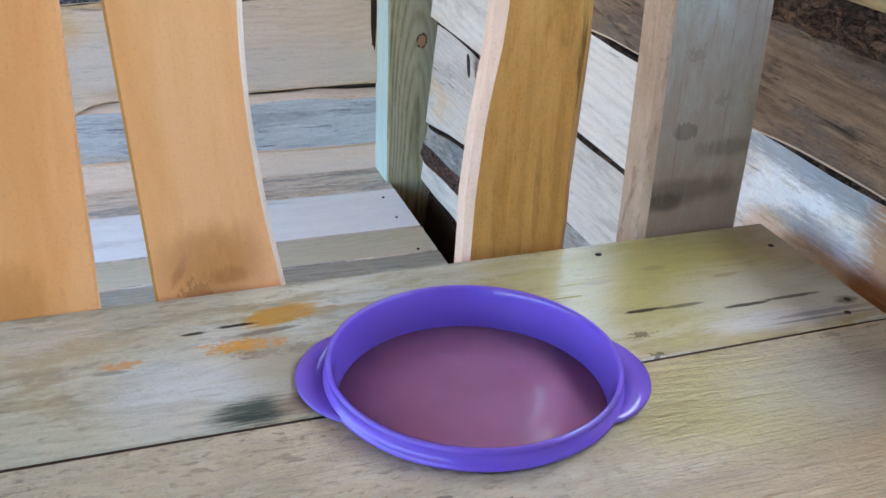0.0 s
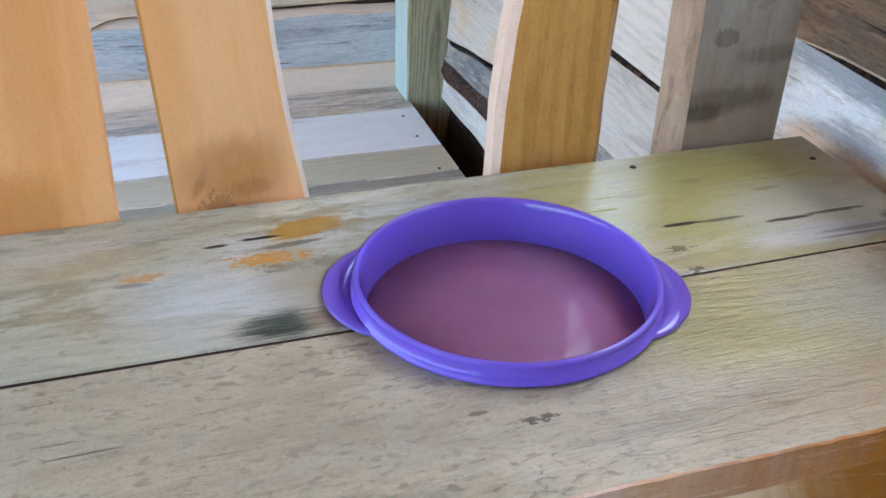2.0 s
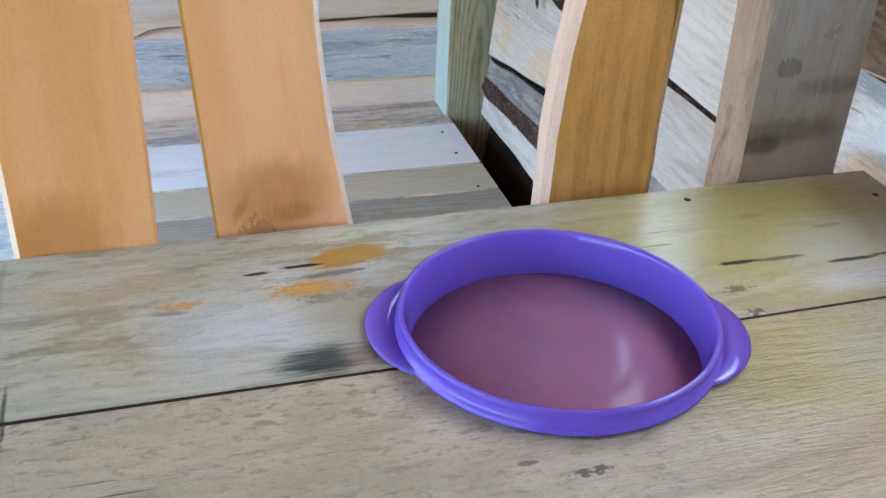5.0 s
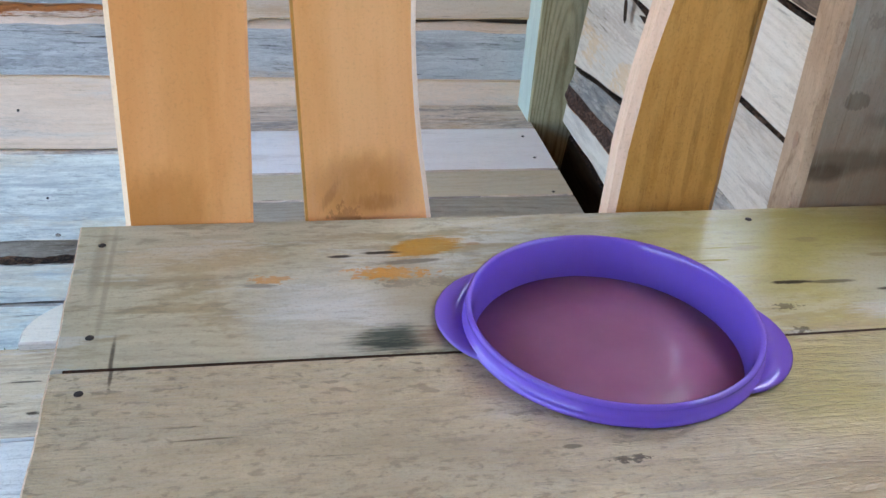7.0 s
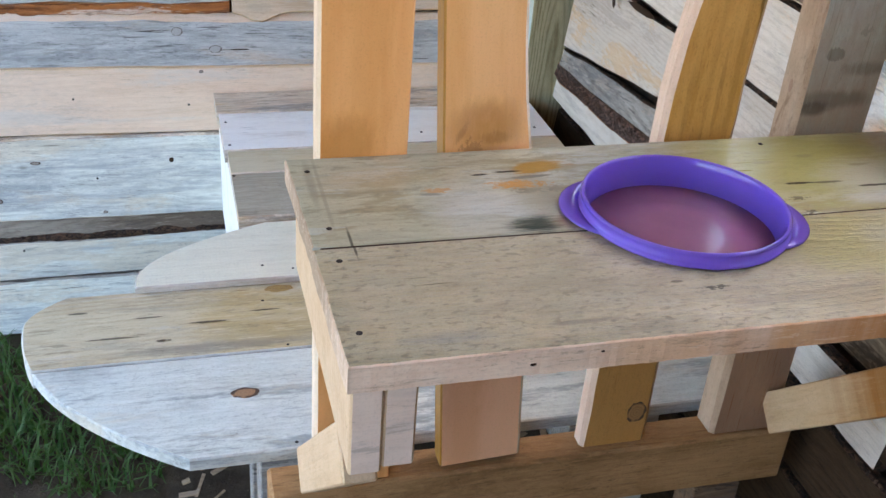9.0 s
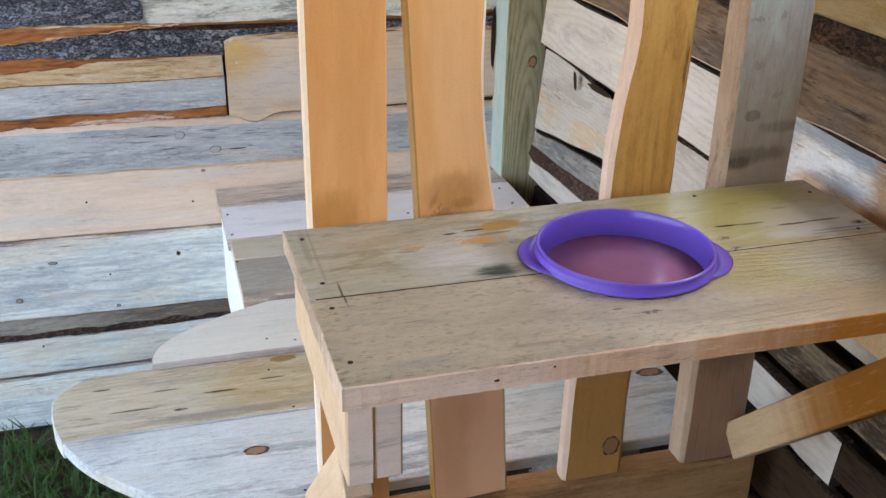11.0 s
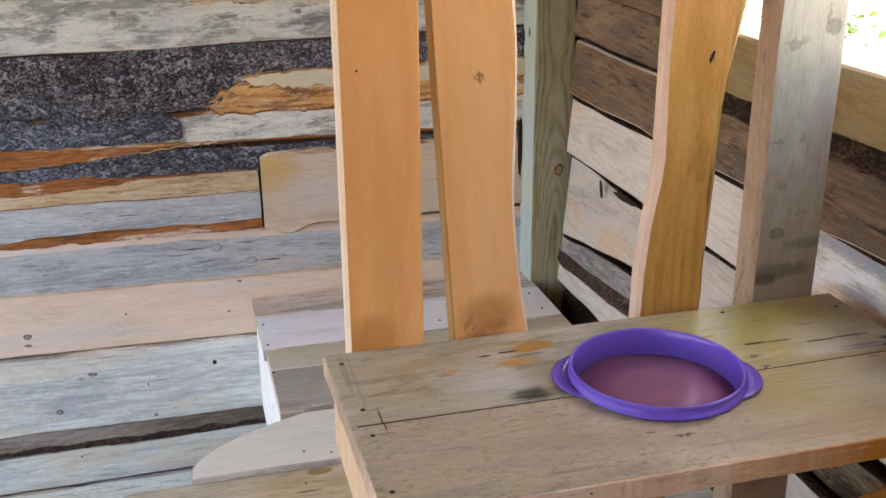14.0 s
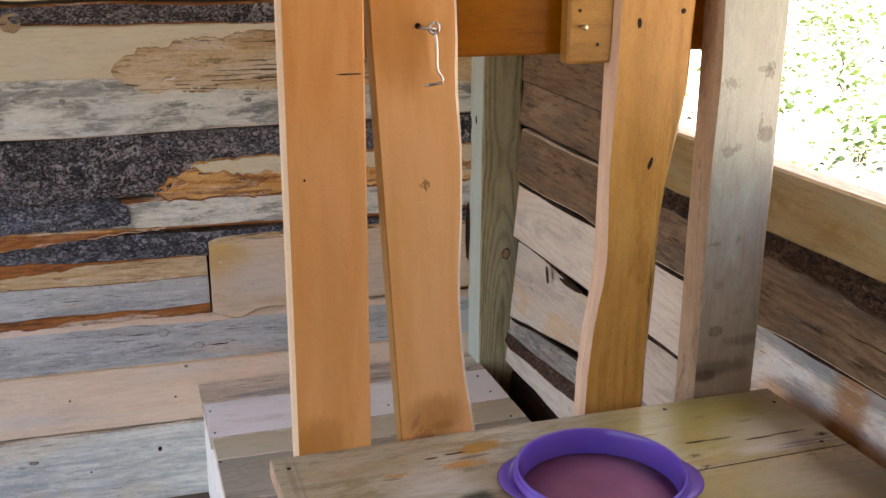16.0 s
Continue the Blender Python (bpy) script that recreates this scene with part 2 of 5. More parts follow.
TREATED_PALE = wood("pale_green_edge", (0.52, 0.57, 0.50), (0.40, 0.45, 0.39), stained=0.1, knots=0.0, cracks=0.0, rings=0.3, relief=0.2, tone=0.02)
WALL_PALE = wood("pale_rough_pine", (0.74, 0.64, 0.52), (0.50, 0.38, 0.27), stain=(0.17, 0.155, 0.15), stained=0.4, knots=0.15, cracks=0.7, relief=0.7, saw=0.25, patches=(((0.27, 0.25, 0.24), 0.75, 3.0, 14.0, 0.50, 0.60, 2.0), ((0.62, 0.42, 0.23), 0.6, 2.0, 10.0, 0.52, 0.62, 5.0)))
WALL_TAN = wood("tan_rough_pine", (0.62, 0.46, 0.33), (0.47, 0.31, 0.19), stain=(0.34, 0.28, 0.23), stained=0.35, knots=0.15, cracks=0.35, relief=0.5, saw=0.25)
WALL_GREY = wood("grey_weathered_pine", (0.40, 0.36, 0.32), (0.19, 0.165, 0.14), stain=(0.10, 0.105, 0.115), stained=0.6, knots=0.15, cracks=0.6, relief=0.7, saw=0.3, patches=(((0.52, 0.41, 0.31), 0.7, 3.0, 14.0, 0.50, 0.60, 2.0),))
WALL_BLUE = wood("bluish_white_pine", (0.70, 0.70, 0.635), (0.47, 0.465, 0.415), stain=(0.22, 0.24, 0.26), stained=0.28, knots=0.15, cracks=0.35, relief=0.6, saw=0.2, patches=(((0.31, 0.33, 0.35), 0.55, 3.0, 26.0, 0.47, 0.66, 1.0), ((0.66, 0.55, 0.40), 0.5, 2.6, 12.0, 0.52, 0.62, 4.0)))
WALL_BROWN = wood("brown_weathered_pine", (0.27, 0.178, 0.115), (0.125, 0.078, 0.048), stain=(0.06, 0.042, 0.03), stained=0.4, knots=0.0, cracks=0.6, relief=0.7, saw=0.3, patches=(((0.41, 0.295, 0.20), 0.75, 3.0, 9.0, 0.52, 0.66, 3.0), ((0.16, 0.125, 0.10), 0.7, 4.0, 16.0, 0.50, 0.60, 6.0), ((0.07, 0.05, 0.037), 0.7, 9.0, 40.0, 0.57, 0.66, 9.0)))


def bark(name, deep, high, orange, blue=(0.15, 0.16, 0.20), orange_at=0.64, plates=(66.0, 130.0)):
    """Rough bark: ragged plates of many greys and browns, dark clefts between them, bluish bands."""
    n = Nodes(name)
    p = n.coords()
    wob = n.tree.nodes.new("ShaderNodeTexNoise")
    n.put(wob.inputs["Vector"], p)
    wob.inputs["Scale"].default_value, wob.inputs["Detail"].default_value = 45.0, 5.0
    q = n.vec("ADD", n.vec("MULTIPLY", p, (plates[0], plates[1], 60.0)), n.vec("MULTIPLY", wob.outputs["Color"], (5.5, 5.5, 4.0)))
    cell = n.tree.nodes.new("ShaderNodeTexVoronoi")
    n.put(cell.inputs["Vector"], q)
    cell.inputs["Scale"].default_value = 1.0
    cleft = n.tree.nodes.new("ShaderNodeTexVoronoi")
    cleft.feature = "DISTANCE_TO_EDGE"
    n.put(cleft.inputs["Vector"], q)
    cleft.inputs["Scale"].default_value = 1.0
    sep = n.tree.nodes.new("ShaderNodeSeparateColor")
    n.link(cell.outputs["Color"], sep.inputs[0])
    fine = n.noise(n.vec("MULTIPLY", p, (150.0, 260.0, 200.0)), 1.0, 4.0, 0.68, 0.6)
    broad = n.noise(n.vec("MULTIPLY", p, (5.0, 18.0, 18.0)), 1.0, 4.0, 0.62, 0.6)
    tone = n.math("ADD", n.math("MULTIPLY", n.math("POWER", sep.outputs[0], 1.8), 0.75), n.math("ADD", n.math("MULTIPLY", n.math("SUBTRACT", fine, 0.46), 3.0), n.math("MULTIPLY", n.math("SUBTRACT", broad, 0.5), 0.9)), clamp=True)
    col = n.mix(tone, deep, high)
    col = n.mix(n.step(n.noise(n.vec("MULTIPLY", p, (4.0, 22.0, 22.0)), 1.0, 3.0, 0.6), 0.50, 0.60, 0.0, 0.7), col, n.mix(tone, tuple(c * 0.45 for c in blue), tuple(c * 1.35 for c in blue)))
    gap = n.step(n.math("ADD", cleft.outputs["Distance"], n.math("MULTIPLY", n.math("SUBTRACT", fine, 0.5), 0.30)), -0.02, 0.12)
    col = n.mix(n.math("MULTIPLY_ADD", gap, 0.8, 0.2), tuple(c * 0.40 for c in deep), col)
    col = n.mix(n.math("MULTIPLY", n.step(broad, orange_at, orange_at + 0.08), n.step(fine, 0.40, 0.56, 0.1, 0.9)), col, orange)
    pale = n.step(n.noise(p, 75.0, 3.0, 0.65), 0.66, 0.74, 0.0, 0.8)
    col = n.mix(n.math("MULTIPLY", pale, n.step(fine, 0.50, 0.62)), col, (0.44, 0.42, 0.43))
    n.bump(n.math("ADD", n.math("MULTIPLY", gap, 0.9), n.math("ADD", n.math("MULTIPLY", sep.outputs[1], 0.8), n.math("MULTIPLY", fine, 0.6))), 1.0, 0.008)
    return n.done(col, 0.7, spec=0.25)


BARK = bark("dark_bark", (0.045, 0.037, 0.038), (0.46, 0.41, 0.405), (0.34, 0.20, 0.13), blue=(0.24, 0.24, 0.28), plates=(40.0, 64.0))
BARK_BLUE = bark("bluish_bark", (0.06, 0.06, 0.072), (0.36, 0.36, 0.40), (0.28, 0.21, 0.17), blue=(0.30, 0.32, 0.39), orange_at=0.72, plates=(34.0, 110.0))
INNER_BARK = bark("red_inner_bark", (0.085, 0.042, 0.03), (0.24, 0.135, 0.095), (0.16, 0.11, 0.09), blue=(0.14, 0.09, 0.075))
BARK_EDGE = bark("brown_bark_edge", (0.040, 0.024, 0.017), (0.16, 0.085, 0.05), (0.22, 0.12, 0.065), blue=(0.10, 0.055, 0.035))

STRIPPED = wood("shredded_orange_wood", (0.64, 0.48, 0.30), (0.46, 0.26, 0.12), stain=(0.66, 0.56, 0.42), stained=0.4, knots=0.0, cracks=1.2, rings=1.0, relief=1.0, patches=(((0.30, 0.17, 0.09), 0.8, 16.0, 70.0, 0.60, 0.68, 1.0), ((0.70, 0.60, 0.46), 0.7, 5.0, 26.0, 0.52, 0.64, 4.0)))
ORANGE_STRIP = wood("orange_stripped_wood", (0.70, 0.43, 0.20), (0.46, 0.20, 0.07), stain=(0.68, 0.54, 0.40), stained=0.3, knots=0.0, cracks=0.5, rings=1.2, relief=0.9, patches=(((0.22, 0.095, 0.045), 0.85, 8.0, 46.0, 0.51, 0.60, 1.0), ((0.74, 0.60, 0.46), 0.8, 6.0, 40.0, 0.53, 0.60, 4.0)))
TAN_CLEAR = wood("tan_clear_pine", (0.62, 0.49, 0.37), (0.52, 0.38, 0.27), stain=(0.34, 0.25, 0.17), stained=0.15, knots=0.0, cracks=0.2, rings=0.7, relief=0.3, shift=False, heart=0.06, tone=0.0, marks=((0.035, 0.12, 0.06, 0.05, (0.55, 0.35, 0.15), 0.8), (0.16, 0.02, 0.08, 0.012, (0.40, 0.27, 0.16), 0.6), (0.4, 0.05, 0.25, 0.05, (0.52, 0.45, 0.38), 0.6), (0.12, 0.075, 0.10, 0.05, (0.56, 0.50, 0.44), 0.6), (0.055, 0.012, 0.03, 0.012, (0.44, 0.36, 0.28), 0.6), (0.016, 0.155, 0.035, 0.018, (0.60, 0.40, 0.17), 0.7), (0.12, 0.172, 0.05, 0.006, (0.16, 0.11, 0.08), 0.7)))
RUST_BARK = wood("rusty_inner_bark", (0.38, 0.16, 0.07), (0.18, 0.065, 0.03), stain=(0.50, 0.34, 0.22), stained=0.25, knots=0.0, cracks=0.6, relief=1.0, patches=(((0.68, 0.56, 0.46), 0.8, 9.0, 40.0, 0.58, 0.66, 1.0), ((0.09, 0.045, 0.03), 0.7, 6.0, 40.0, 0.53, 0.64, 4.0)))
CREAM = wood("cream_pine", (0.64, 0.57, 0.42), (0.55, 0.46, 0.31), stain=(0.44, 0.34, 0.20), stained=0.15, knots=0.0, cracks=0.1, rings=0.5, relief=0.3, saw=0.2, tone=0.03, patches=(((0.66, 0.53, 0.34), 0.6, 2.0, 8.0, 0.5, 0.66, 1.0),))
SILVER = wood("silver_weathered_pine", (0.66, 0.63, 0.54), (0.46, 0.43, 0.355), stain=(0.15, 0.15, 0.14), stained=0.25, knots=0.0, cracks=0.3, rings=0.5, relief=0.5, saw=0.2, tone=0.04, patches=(((0.23, 0.225, 0.20), 0.85, 6.0, 17.0, 0.46, 0.58, 1.0), ((0.13, 0.125, 0.115), 0.7, 9.0, 34.0, 0.54, 0.64, 5.0), ((0.70, 0.69, 0.63), 0.7, 6.0, 26.0, 0.52, 0.62, 9.0)))
PEACH = wood("peach_planed_pine", (0.75, 0.59, 0.46), (0.64, 0.47, 0.34), stain=(0.42, 0.34, 0.28), stained=0.2, knots=0.0, cracks=0.15, rings=0.5, relief=0.25, tone=0.03, patches=(((0.62, 0.56, 0.50), 0.6, 1.6, 14.0, 0.5, 0.66, 1.0),))
BLUEGREY = wood("blue_grey_pine", (0.50, 0.50, 0.485), (0.33, 0.325, 0.31), stain=(0.18, 0.19, 0.20), stained=0.4, knots=0.1, cracks=0.5, rings=0.6, relief=0.6, saw=0.25, tone=0.03, patches=(((0.22, 0.225, 0.225), 0.5, 3.0, 22.0, 0.46, 0.68, 1.0), ((0.58, 0.47, 0.36), 0.5, 2.5, 14.0, 0.53, 0.66, 5.0)))


def knot_wood(name, light, dark, rim, loop=False):
    n = Nodes(name)
    p = n.coords()
    ln = n.tree.nodes.new("ShaderNodeVectorMath")
    ln.operation = "LENGTH"
    n.put(ln.inputs[0], n.vec("MULTIPLY", p, (1, 1, 0)))
    r = n.math("ADD", ln.outputs["Value"], n.math("MULTIPLY", n.math("SUBTRACT", n.noise(p, 2.2, 2.0), 0.5), 0.35))
    ring = n.math("MULTIPLY_ADD", n.math("SINE", n.math("MULTIPLY", r, 26.0)), 0.5, 0.5)
    col = n.mix(n.math("MULTIPLY", ring, 0.5), light, dark)
    col = n.mix(n.math("MULTIPLY", n.step(r, rim, rim + 0.15), n.step(n.noise(p, 1.6, 1.0), 0.30, 0.5)), col, (0.075, 0.045, 0.03))
    if loop:
        col = n.mix(n.step(r, rim + 0.12, rim + 0.24), col, light)
    return n.done(col, 0.6, spec=0.3)


KNOT = knot_wood("knot", (0.36, 0.20, 0.10), (0.22, 0.11, 0.05), 0.62)
KNOT_GREY = knot_wood("grey_knot", (0.40, 0.385, 0.365), (0.31, 0.29, 0.265), 0.70, True)
KNOT_BROWN = knot_wood("brown_knot", (0.36, 0.19, 0.08), (0.20, 0.09, 0.035), 0.72)
KNOT_DARK = knot_wood("dark_grey_knot", (0.34, 0.29, 0.24), (0.07, 0.05, 0.04), 0.62)
BACKING = wood("dark_backing_boards", (0.09, 0.065, 0.05), (0.05, 0.035, 0.025), stained=0.2, knots=0.1, cracks=0.2)


def plain(name, colour, rough, metal=0.0, spread=0.15, size=60.0, spec=0.5):
    n = Nodes(name)
    v = n.noise(n.coords(), size, 4.0, 0.6)
    col = n.mix(v, tuple(c * (1 - spread) for c in colour), tuple(min(1, c * (1 + spread)) for c in colour))
    n.bump(v, 0.1, 0.0006)
    return n.done(col, rough, metal, spec)


STEEL = plain("galvanised_steel", (0.62, 0.61, 0.60), 0.28, 1.0)
NAIL = plain("dark_nail_head", (0.040, 0.033, 0.028), 0.6, 0.0, spec=0.1)
SCREW = plain("brass_screw", (0.62, 0.50, 0.28), 0.3, 1.0)
PITCH = plain("dark_pitch", (0.034, 0.019, 0.011), 0.6, spread=0.4, size=300, spec=0.08)
GRAVEL = plain("pale_gravel", (0.46, 0.42, 0.34), 0.9, spread=0.35, size=60)


def plastic():
    """Dyed translucent plastic under a clear gloss."""
    n = Nodes("purple_plastic")
    v = n.noise(n.coords(), 35.0, 3.0)
    col = n.mix(v, (0.27, 0.15, 0.74), (0.31, 0.175, 0.80))
    n.bump(n.noise(n.coords(), 220.0, 2.0), 0.05, 0.0005)
    mat = n.done(col, 0.5, spec=0.0)
    glow = n.tree.nodes.new("ShaderNodeBsdfTranslucent")
    n.link(n.mix(0.5, col, (0.62, 0.44, 1.0)), glow.inputs["Color"])
    body = n.tree.nodes.new("ShaderNodeMixShader")
    body.inputs[0].default_value = 0.58
    n.link(n.bsdf.outputs[0], body.inputs[1])
    n.link(glow.outputs[0], body.inputs[2])
    gloss = n.tree.nodes.new("ShaderNodeBsdfGlossy")
    scuff = n.noise(n.coords(), 60.0, 4.0, 0.65)
    n.put(gloss.inputs["Roughness"], n.step(scuff, 0.35, 0.70, 0.04, 0.14))
    fresnel = n.tree.nodes.new("ShaderNodeFresnel")
    fresnel.inputs["IOR"].default_value = 1.5
    mx = n.tree.nodes.new("ShaderNodeMixShader")
    n.link(fresnel.outputs[0], mx.inputs[0])
    n.link(body.outputs[0], mx.inputs[1])
    n.link(gloss.outputs[0], mx.inputs[2])
    n.link(mx.outputs[0], n.tree.nodes["Material Output"].inputs["Surface"])
    return mat


PURPLE = plastic()


def murky():
    """Cloudy water: light spreads sideways under a still, shiny surface."""
    n = Nodes("murky_water")
    v = n.noise(n.coords(), 18.0, 4.0, 0.6)
    col = n.mix(n.step(v, 0.3, 0.7), (0.225, 0.098, 0.158), (0.25, 0.112, 0.178))
    n.bump(n.noise(n.coords(), 26.0, 2.0), 0.015, 0.002)
    n.bsdf.inputs["Subsurface Weight"].default_value = 1.0
    n.bsdf.inputs["Subsurface Radius"].default_value = (1.0, 0.6, 0.8)
    n.bsdf.inputs["Subsurface Scale"].default_value = 0.03
    n.bsdf.inputs["IOR"].default_value = 1.33
    return n.done(col, 0.16, spec=0.16)


WATER = murky()


def earth():
    n = Nodes("dark_earth")
    p = n.coords()
    a = n.noise(p, 5.0, 6.0, 0.65)
    b = n.noise(p, 90.0, 5.0, 0.7)
    col = n.mix(n.step(a, 0.3, 0.7), (0.035, 0.024, 0.016), (0.10, 0.072, 0.045))
    col = n.mix(n.step(b, 0.6, 0.72, 0.0, 0.5), col, (0.20, 0.15, 0.10))
    n.bump(n.math("ADD", a, n.math("MULTIPLY", b, 0.4)), 0.9, 0.02)
    return n.done(col, 0.95, spec=0.15)


EARTH = earth()


def leafy(name, a, b, through=0.35):
    n = Nodes(name)
    geo = n.tree.nodes.new("ShaderNodeNewGeometry")
    col = n.mix(geo.outputs["Random Per Island"], a, b)
    mat = n.done(col, 0.55, spec=0.3)
    trans = n.tree.nodes.new("ShaderNodeBsdfTranslucent")
    n.link(n.mix(0.5, col, (0.14, 0.26, 0.03)), trans.inputs["Color"])
    mx = n.tree.nodes.new("ShaderNodeMixShader")
    mx.inputs[0].default_value = through
    n.link(n.bsdf.outputs[0], mx.inputs[1])
    n.link(trans.outputs[0], mx.inputs[2])
    n.link(mx.outputs[0], n.tree.nodes["Material Output"].inputs["Surface"])
    return mat


GRASS = leafy("grass_blades", (0.04, 0.10, 0.022), (0.10, 0.15, 0.045))
LEAF = leafy("shrub_leaves", (0.030, 0.070, 0.018), (0.055, 0.110, 0.034), 0.2)
CHIPS = wood("wood_chips", (0.36, 0.26, 0.17), (0.20, 0.13, 0.08), stained=0.3, knots=0.0, cracks=0.0)

# ---- building helpers ----


def world_of(ob):
    m = ob.matrix_basis.copy()
    while ob.parent:
        ob = ob.parent
        m = ob.matrix_basis @ m
    return m


def thing(name, at, label, category, group="", kind=""):
    ob = new(name)
    ob.empty_display_size = 0.05
    ob.matrix_basis = Matrix.Translation(at)
    return tagged(ob, label, category, group, kind)


def hang(ob, parent, m):
    """Make ob, at the world pose m, a part of parent."""
    ob.parent = parent
    ob.matrix_basis = world_of(parent).inverted() @ m
    return ob


def mesh_ob(name, verts, faces, mats, face_mats=None, smooth=None):
    me = bpy.data.meshes.new(name)
    me.from_pydata(verts, [], faces)
    for m in mats:
        me.materials.append(m)
    if face_mats is not None:
        me.polygons.foreach_set("material_index", face_mats)
    if smooth is not None:
        me.polygons.foreach_set("use_smooth", [smooth] * len(faces))
    me.update()
    return new(name, me)


def part(name, bm, material, parent, label="", m=None):
    me = bpy.data.meshes.new(name)
    bm.to_mesh(me)
    bm.free()
    for x in material if isinstance(material, tuple) else (material,):
        me.materials.append(x)
    ob = new(name, me)
    if parent:
        hang(ob, parent, m or Matrix())
    elif m:
        ob.matrix_basis = m
    return tagged(ob, label)


def axes(o, x, y):
    """A pose with its origin at o and its local x and y along the given ways."""
    x = Vector(x).normalized()
    z = x.cross(Vector(y)).normalized()
    y = z.cross(x)
    m = Matrix((x, y, z)).transposed().to_4x4()
    m.translation = o
    return m


def ripple(x, seed, size, amount):
    return amount * (noise.noise((x * size, seed * 7.7, 0.3)) + 0.45 * noise.noise((x * size * 2.7, seed * 3.1, 5.3)))


def plank(name, m, length, width, thick, mats, parent=None, label="", seed=0, wane=(0.0, 0.0), size=5.0, chamfer=(0.002, 0.002), lo=None, hi=None, cup=0.0, step=0.03, ends=(0.0, 0.0), lumps=0.0, lump_size=(30.0, 60.0)):
    """A board: local x along it, y across it, z its good face. wane: how far the low and high edges wander; chamfer: their bevels; mats: face, edges, ends."""
    rng = random.Random(seed * 131 + 7)
    n = max(2, int(length / step))
    cuts = 12 if lumps else 2
    verts, faces, fm = [], [], []
    for i in range(n + 1):
        x = length * i / n
        a = ripple(x, seed + 0.5, size, wane[0]) + (lo(x / length) if lo else 0.0)
        b = width + ripple(x, seed + 9.5, size, wane[1]) + (hi(x / length) if hi else 0.0)
        ca = chamfer[0] * (1 + 0.5 * noise.noise((x * 9, seed, 1))) if wane[0] else chamfer[0]
        cb = chamfer[1] * (1 + 0.5 * noise.noise((x * 9, seed, 2))) if wane[1] else chamfer[1]
        mid = (a + b) / 2
        bow = cup * noise.noise((x * 1.7, seed * 1.3, 9))
        ex = ends[0] if i == 0 else ends[1] if i == n else 0.0
        face = [(b - cb + (a + ca - b + cb) * q / cuts, thick) for q in range(cuts + 1)]
        for y, z in ((a, 0), (b, 0), (b, max(thick - cb, thick * 0.1)), *face, (a, max(thick - ca, thick * 0.1))):
            if lumps and z > 0:
                q = (x * lump_size[0], y * lump_size[1], seed * 3.7)
                z += lumps * (noise.noise(q) + 0.6 * noise.noise((q[0] * 2.3, q[1] * 2.3, 4.0)))
            verts.append((x + (ex * (y / width - 0.5) if ex else 0.0), y, z + bow))
    k = 5 + cuts
    kinds = (2, 1, 1, *((0,) * cuts), 3 if len(mats) > 3 else 1, 3 if len(mats) > 3 else 1)
    for i in range(n):
        for j in range(k):
            j2 = (j + 1) % k
            faces.append((i * k + j, i * k + j2, (i + 1) * k + j2, (i + 1) * k + j)[::-1])
            fm.append(kinds[j] if kinds[j] < len(mats) else 0)
    faces.append(tuple(range(k)))
    faces.append(tuple(range(n * k, n * k + k))[::-1])
    fm += [min(2, len(mats) - 1)] * 2  # end faces
    ob = mesh_ob(name, verts, faces, mats, fm)
    bm = bmesh.new()
    bm.from_mesh(ob.data)
    bmesh.ops.recalc_face_normals(bm, faces=bm.faces)
    bm.to_mesh(ob.data)
    bm.free()
    if parent:
        hang(ob, parent, m)
    else:
        ob.matrix_basis = m
    return tagged(ob, label)


def box(bm, x0, y0, z0, x1, y1, z1, bevel=0.002):
    got = bmesh.ops.create_cube(bm, size=1.0)
    bmesh.ops.transform(bm, verts=got["verts"], matrix=Matrix.Translation(((x0 + x1) / 2, (y0 + y1) / 2, (z0 + z1) / 2)) @ Matrix.Diagonal((x1 - x0, y1 - y0, z1 - z0, 1)))
    if bevel:
        es = list({e for v in got["verts"] for e in v.link_edges})
        bmesh.ops.bevel(bm, geom=es, offset=bevel, segments=1, affect="EDGES")
    return bm


def spin(profile, turns=64, closed=False):
    """A body turned round the local z from (radius, height) pairs."""
    bm = bmesh.new()
    rings = []
    for r, z in profile:
        rings.append([bm.verts.new((r * math.cos(2 * math.pi * i / turns), r * math.sin(2 * math.pi * i / turns), z)) for i in range(turns)] if r > 1e-6 else [bm.verts.new((0, 0, z))])
    for a, b in zip(rings, rings[1:]):
        for i in range(turns):
            i2 = (i + 1) % turns
            if len(a) == 1 and len(b) > 1:
                bm.faces.new((a[0], b[i], b[i2]))
            elif len(b) == 1 and len(a) > 1:
                bm.faces.new((a[i2], a[i], b[0]))
            elif len(a) > 1:
                bm.faces.new((a[i], b[i], b[i2], a[i2]))
    bmesh.ops.recalc_face_normals(bm, faces=bm.faces)
    for fc in bm.faces:
        fc.smooth = True
    return bm


def tube(points, radius, sides=10):
    """A round rod along a line of points."""
    bm = bmesh.new()
    rings = []
    pts = [Vector(p) for p in points]
    for i, p in enumerate(pts):
        way = (pts[min(i + 1, len(pts) - 1)] - pts[max(i - 1, 0)]).normalized()
        u = way.orthogonal().normalized() if i == 0 else (u - way * u.dot(way)).normalized()
        v = way.cross(u)
        rings.append([bm.verts.new(p + radius * (u * math.cos(2 * math.pi * k / sides) + v * math.sin(2 * math.pi * k / sides))) for k in range(sides)])
    for a, b in zip(rings, rings[1:]):
        for k in range(sides):
            bm.faces.new((a[k], a[(k + 1) % sides], b[(k + 1) % sides], b[k]))
    bm.faces.new(rings[0][::-1])
    bm.faces.new(rings[-1])
    for fc in bm.faces:
        fc.smooth = True
    return bm


UP, RIGHT, AWAY = (0, 0, 1), (1, 0, 0), (0, 1, 0)

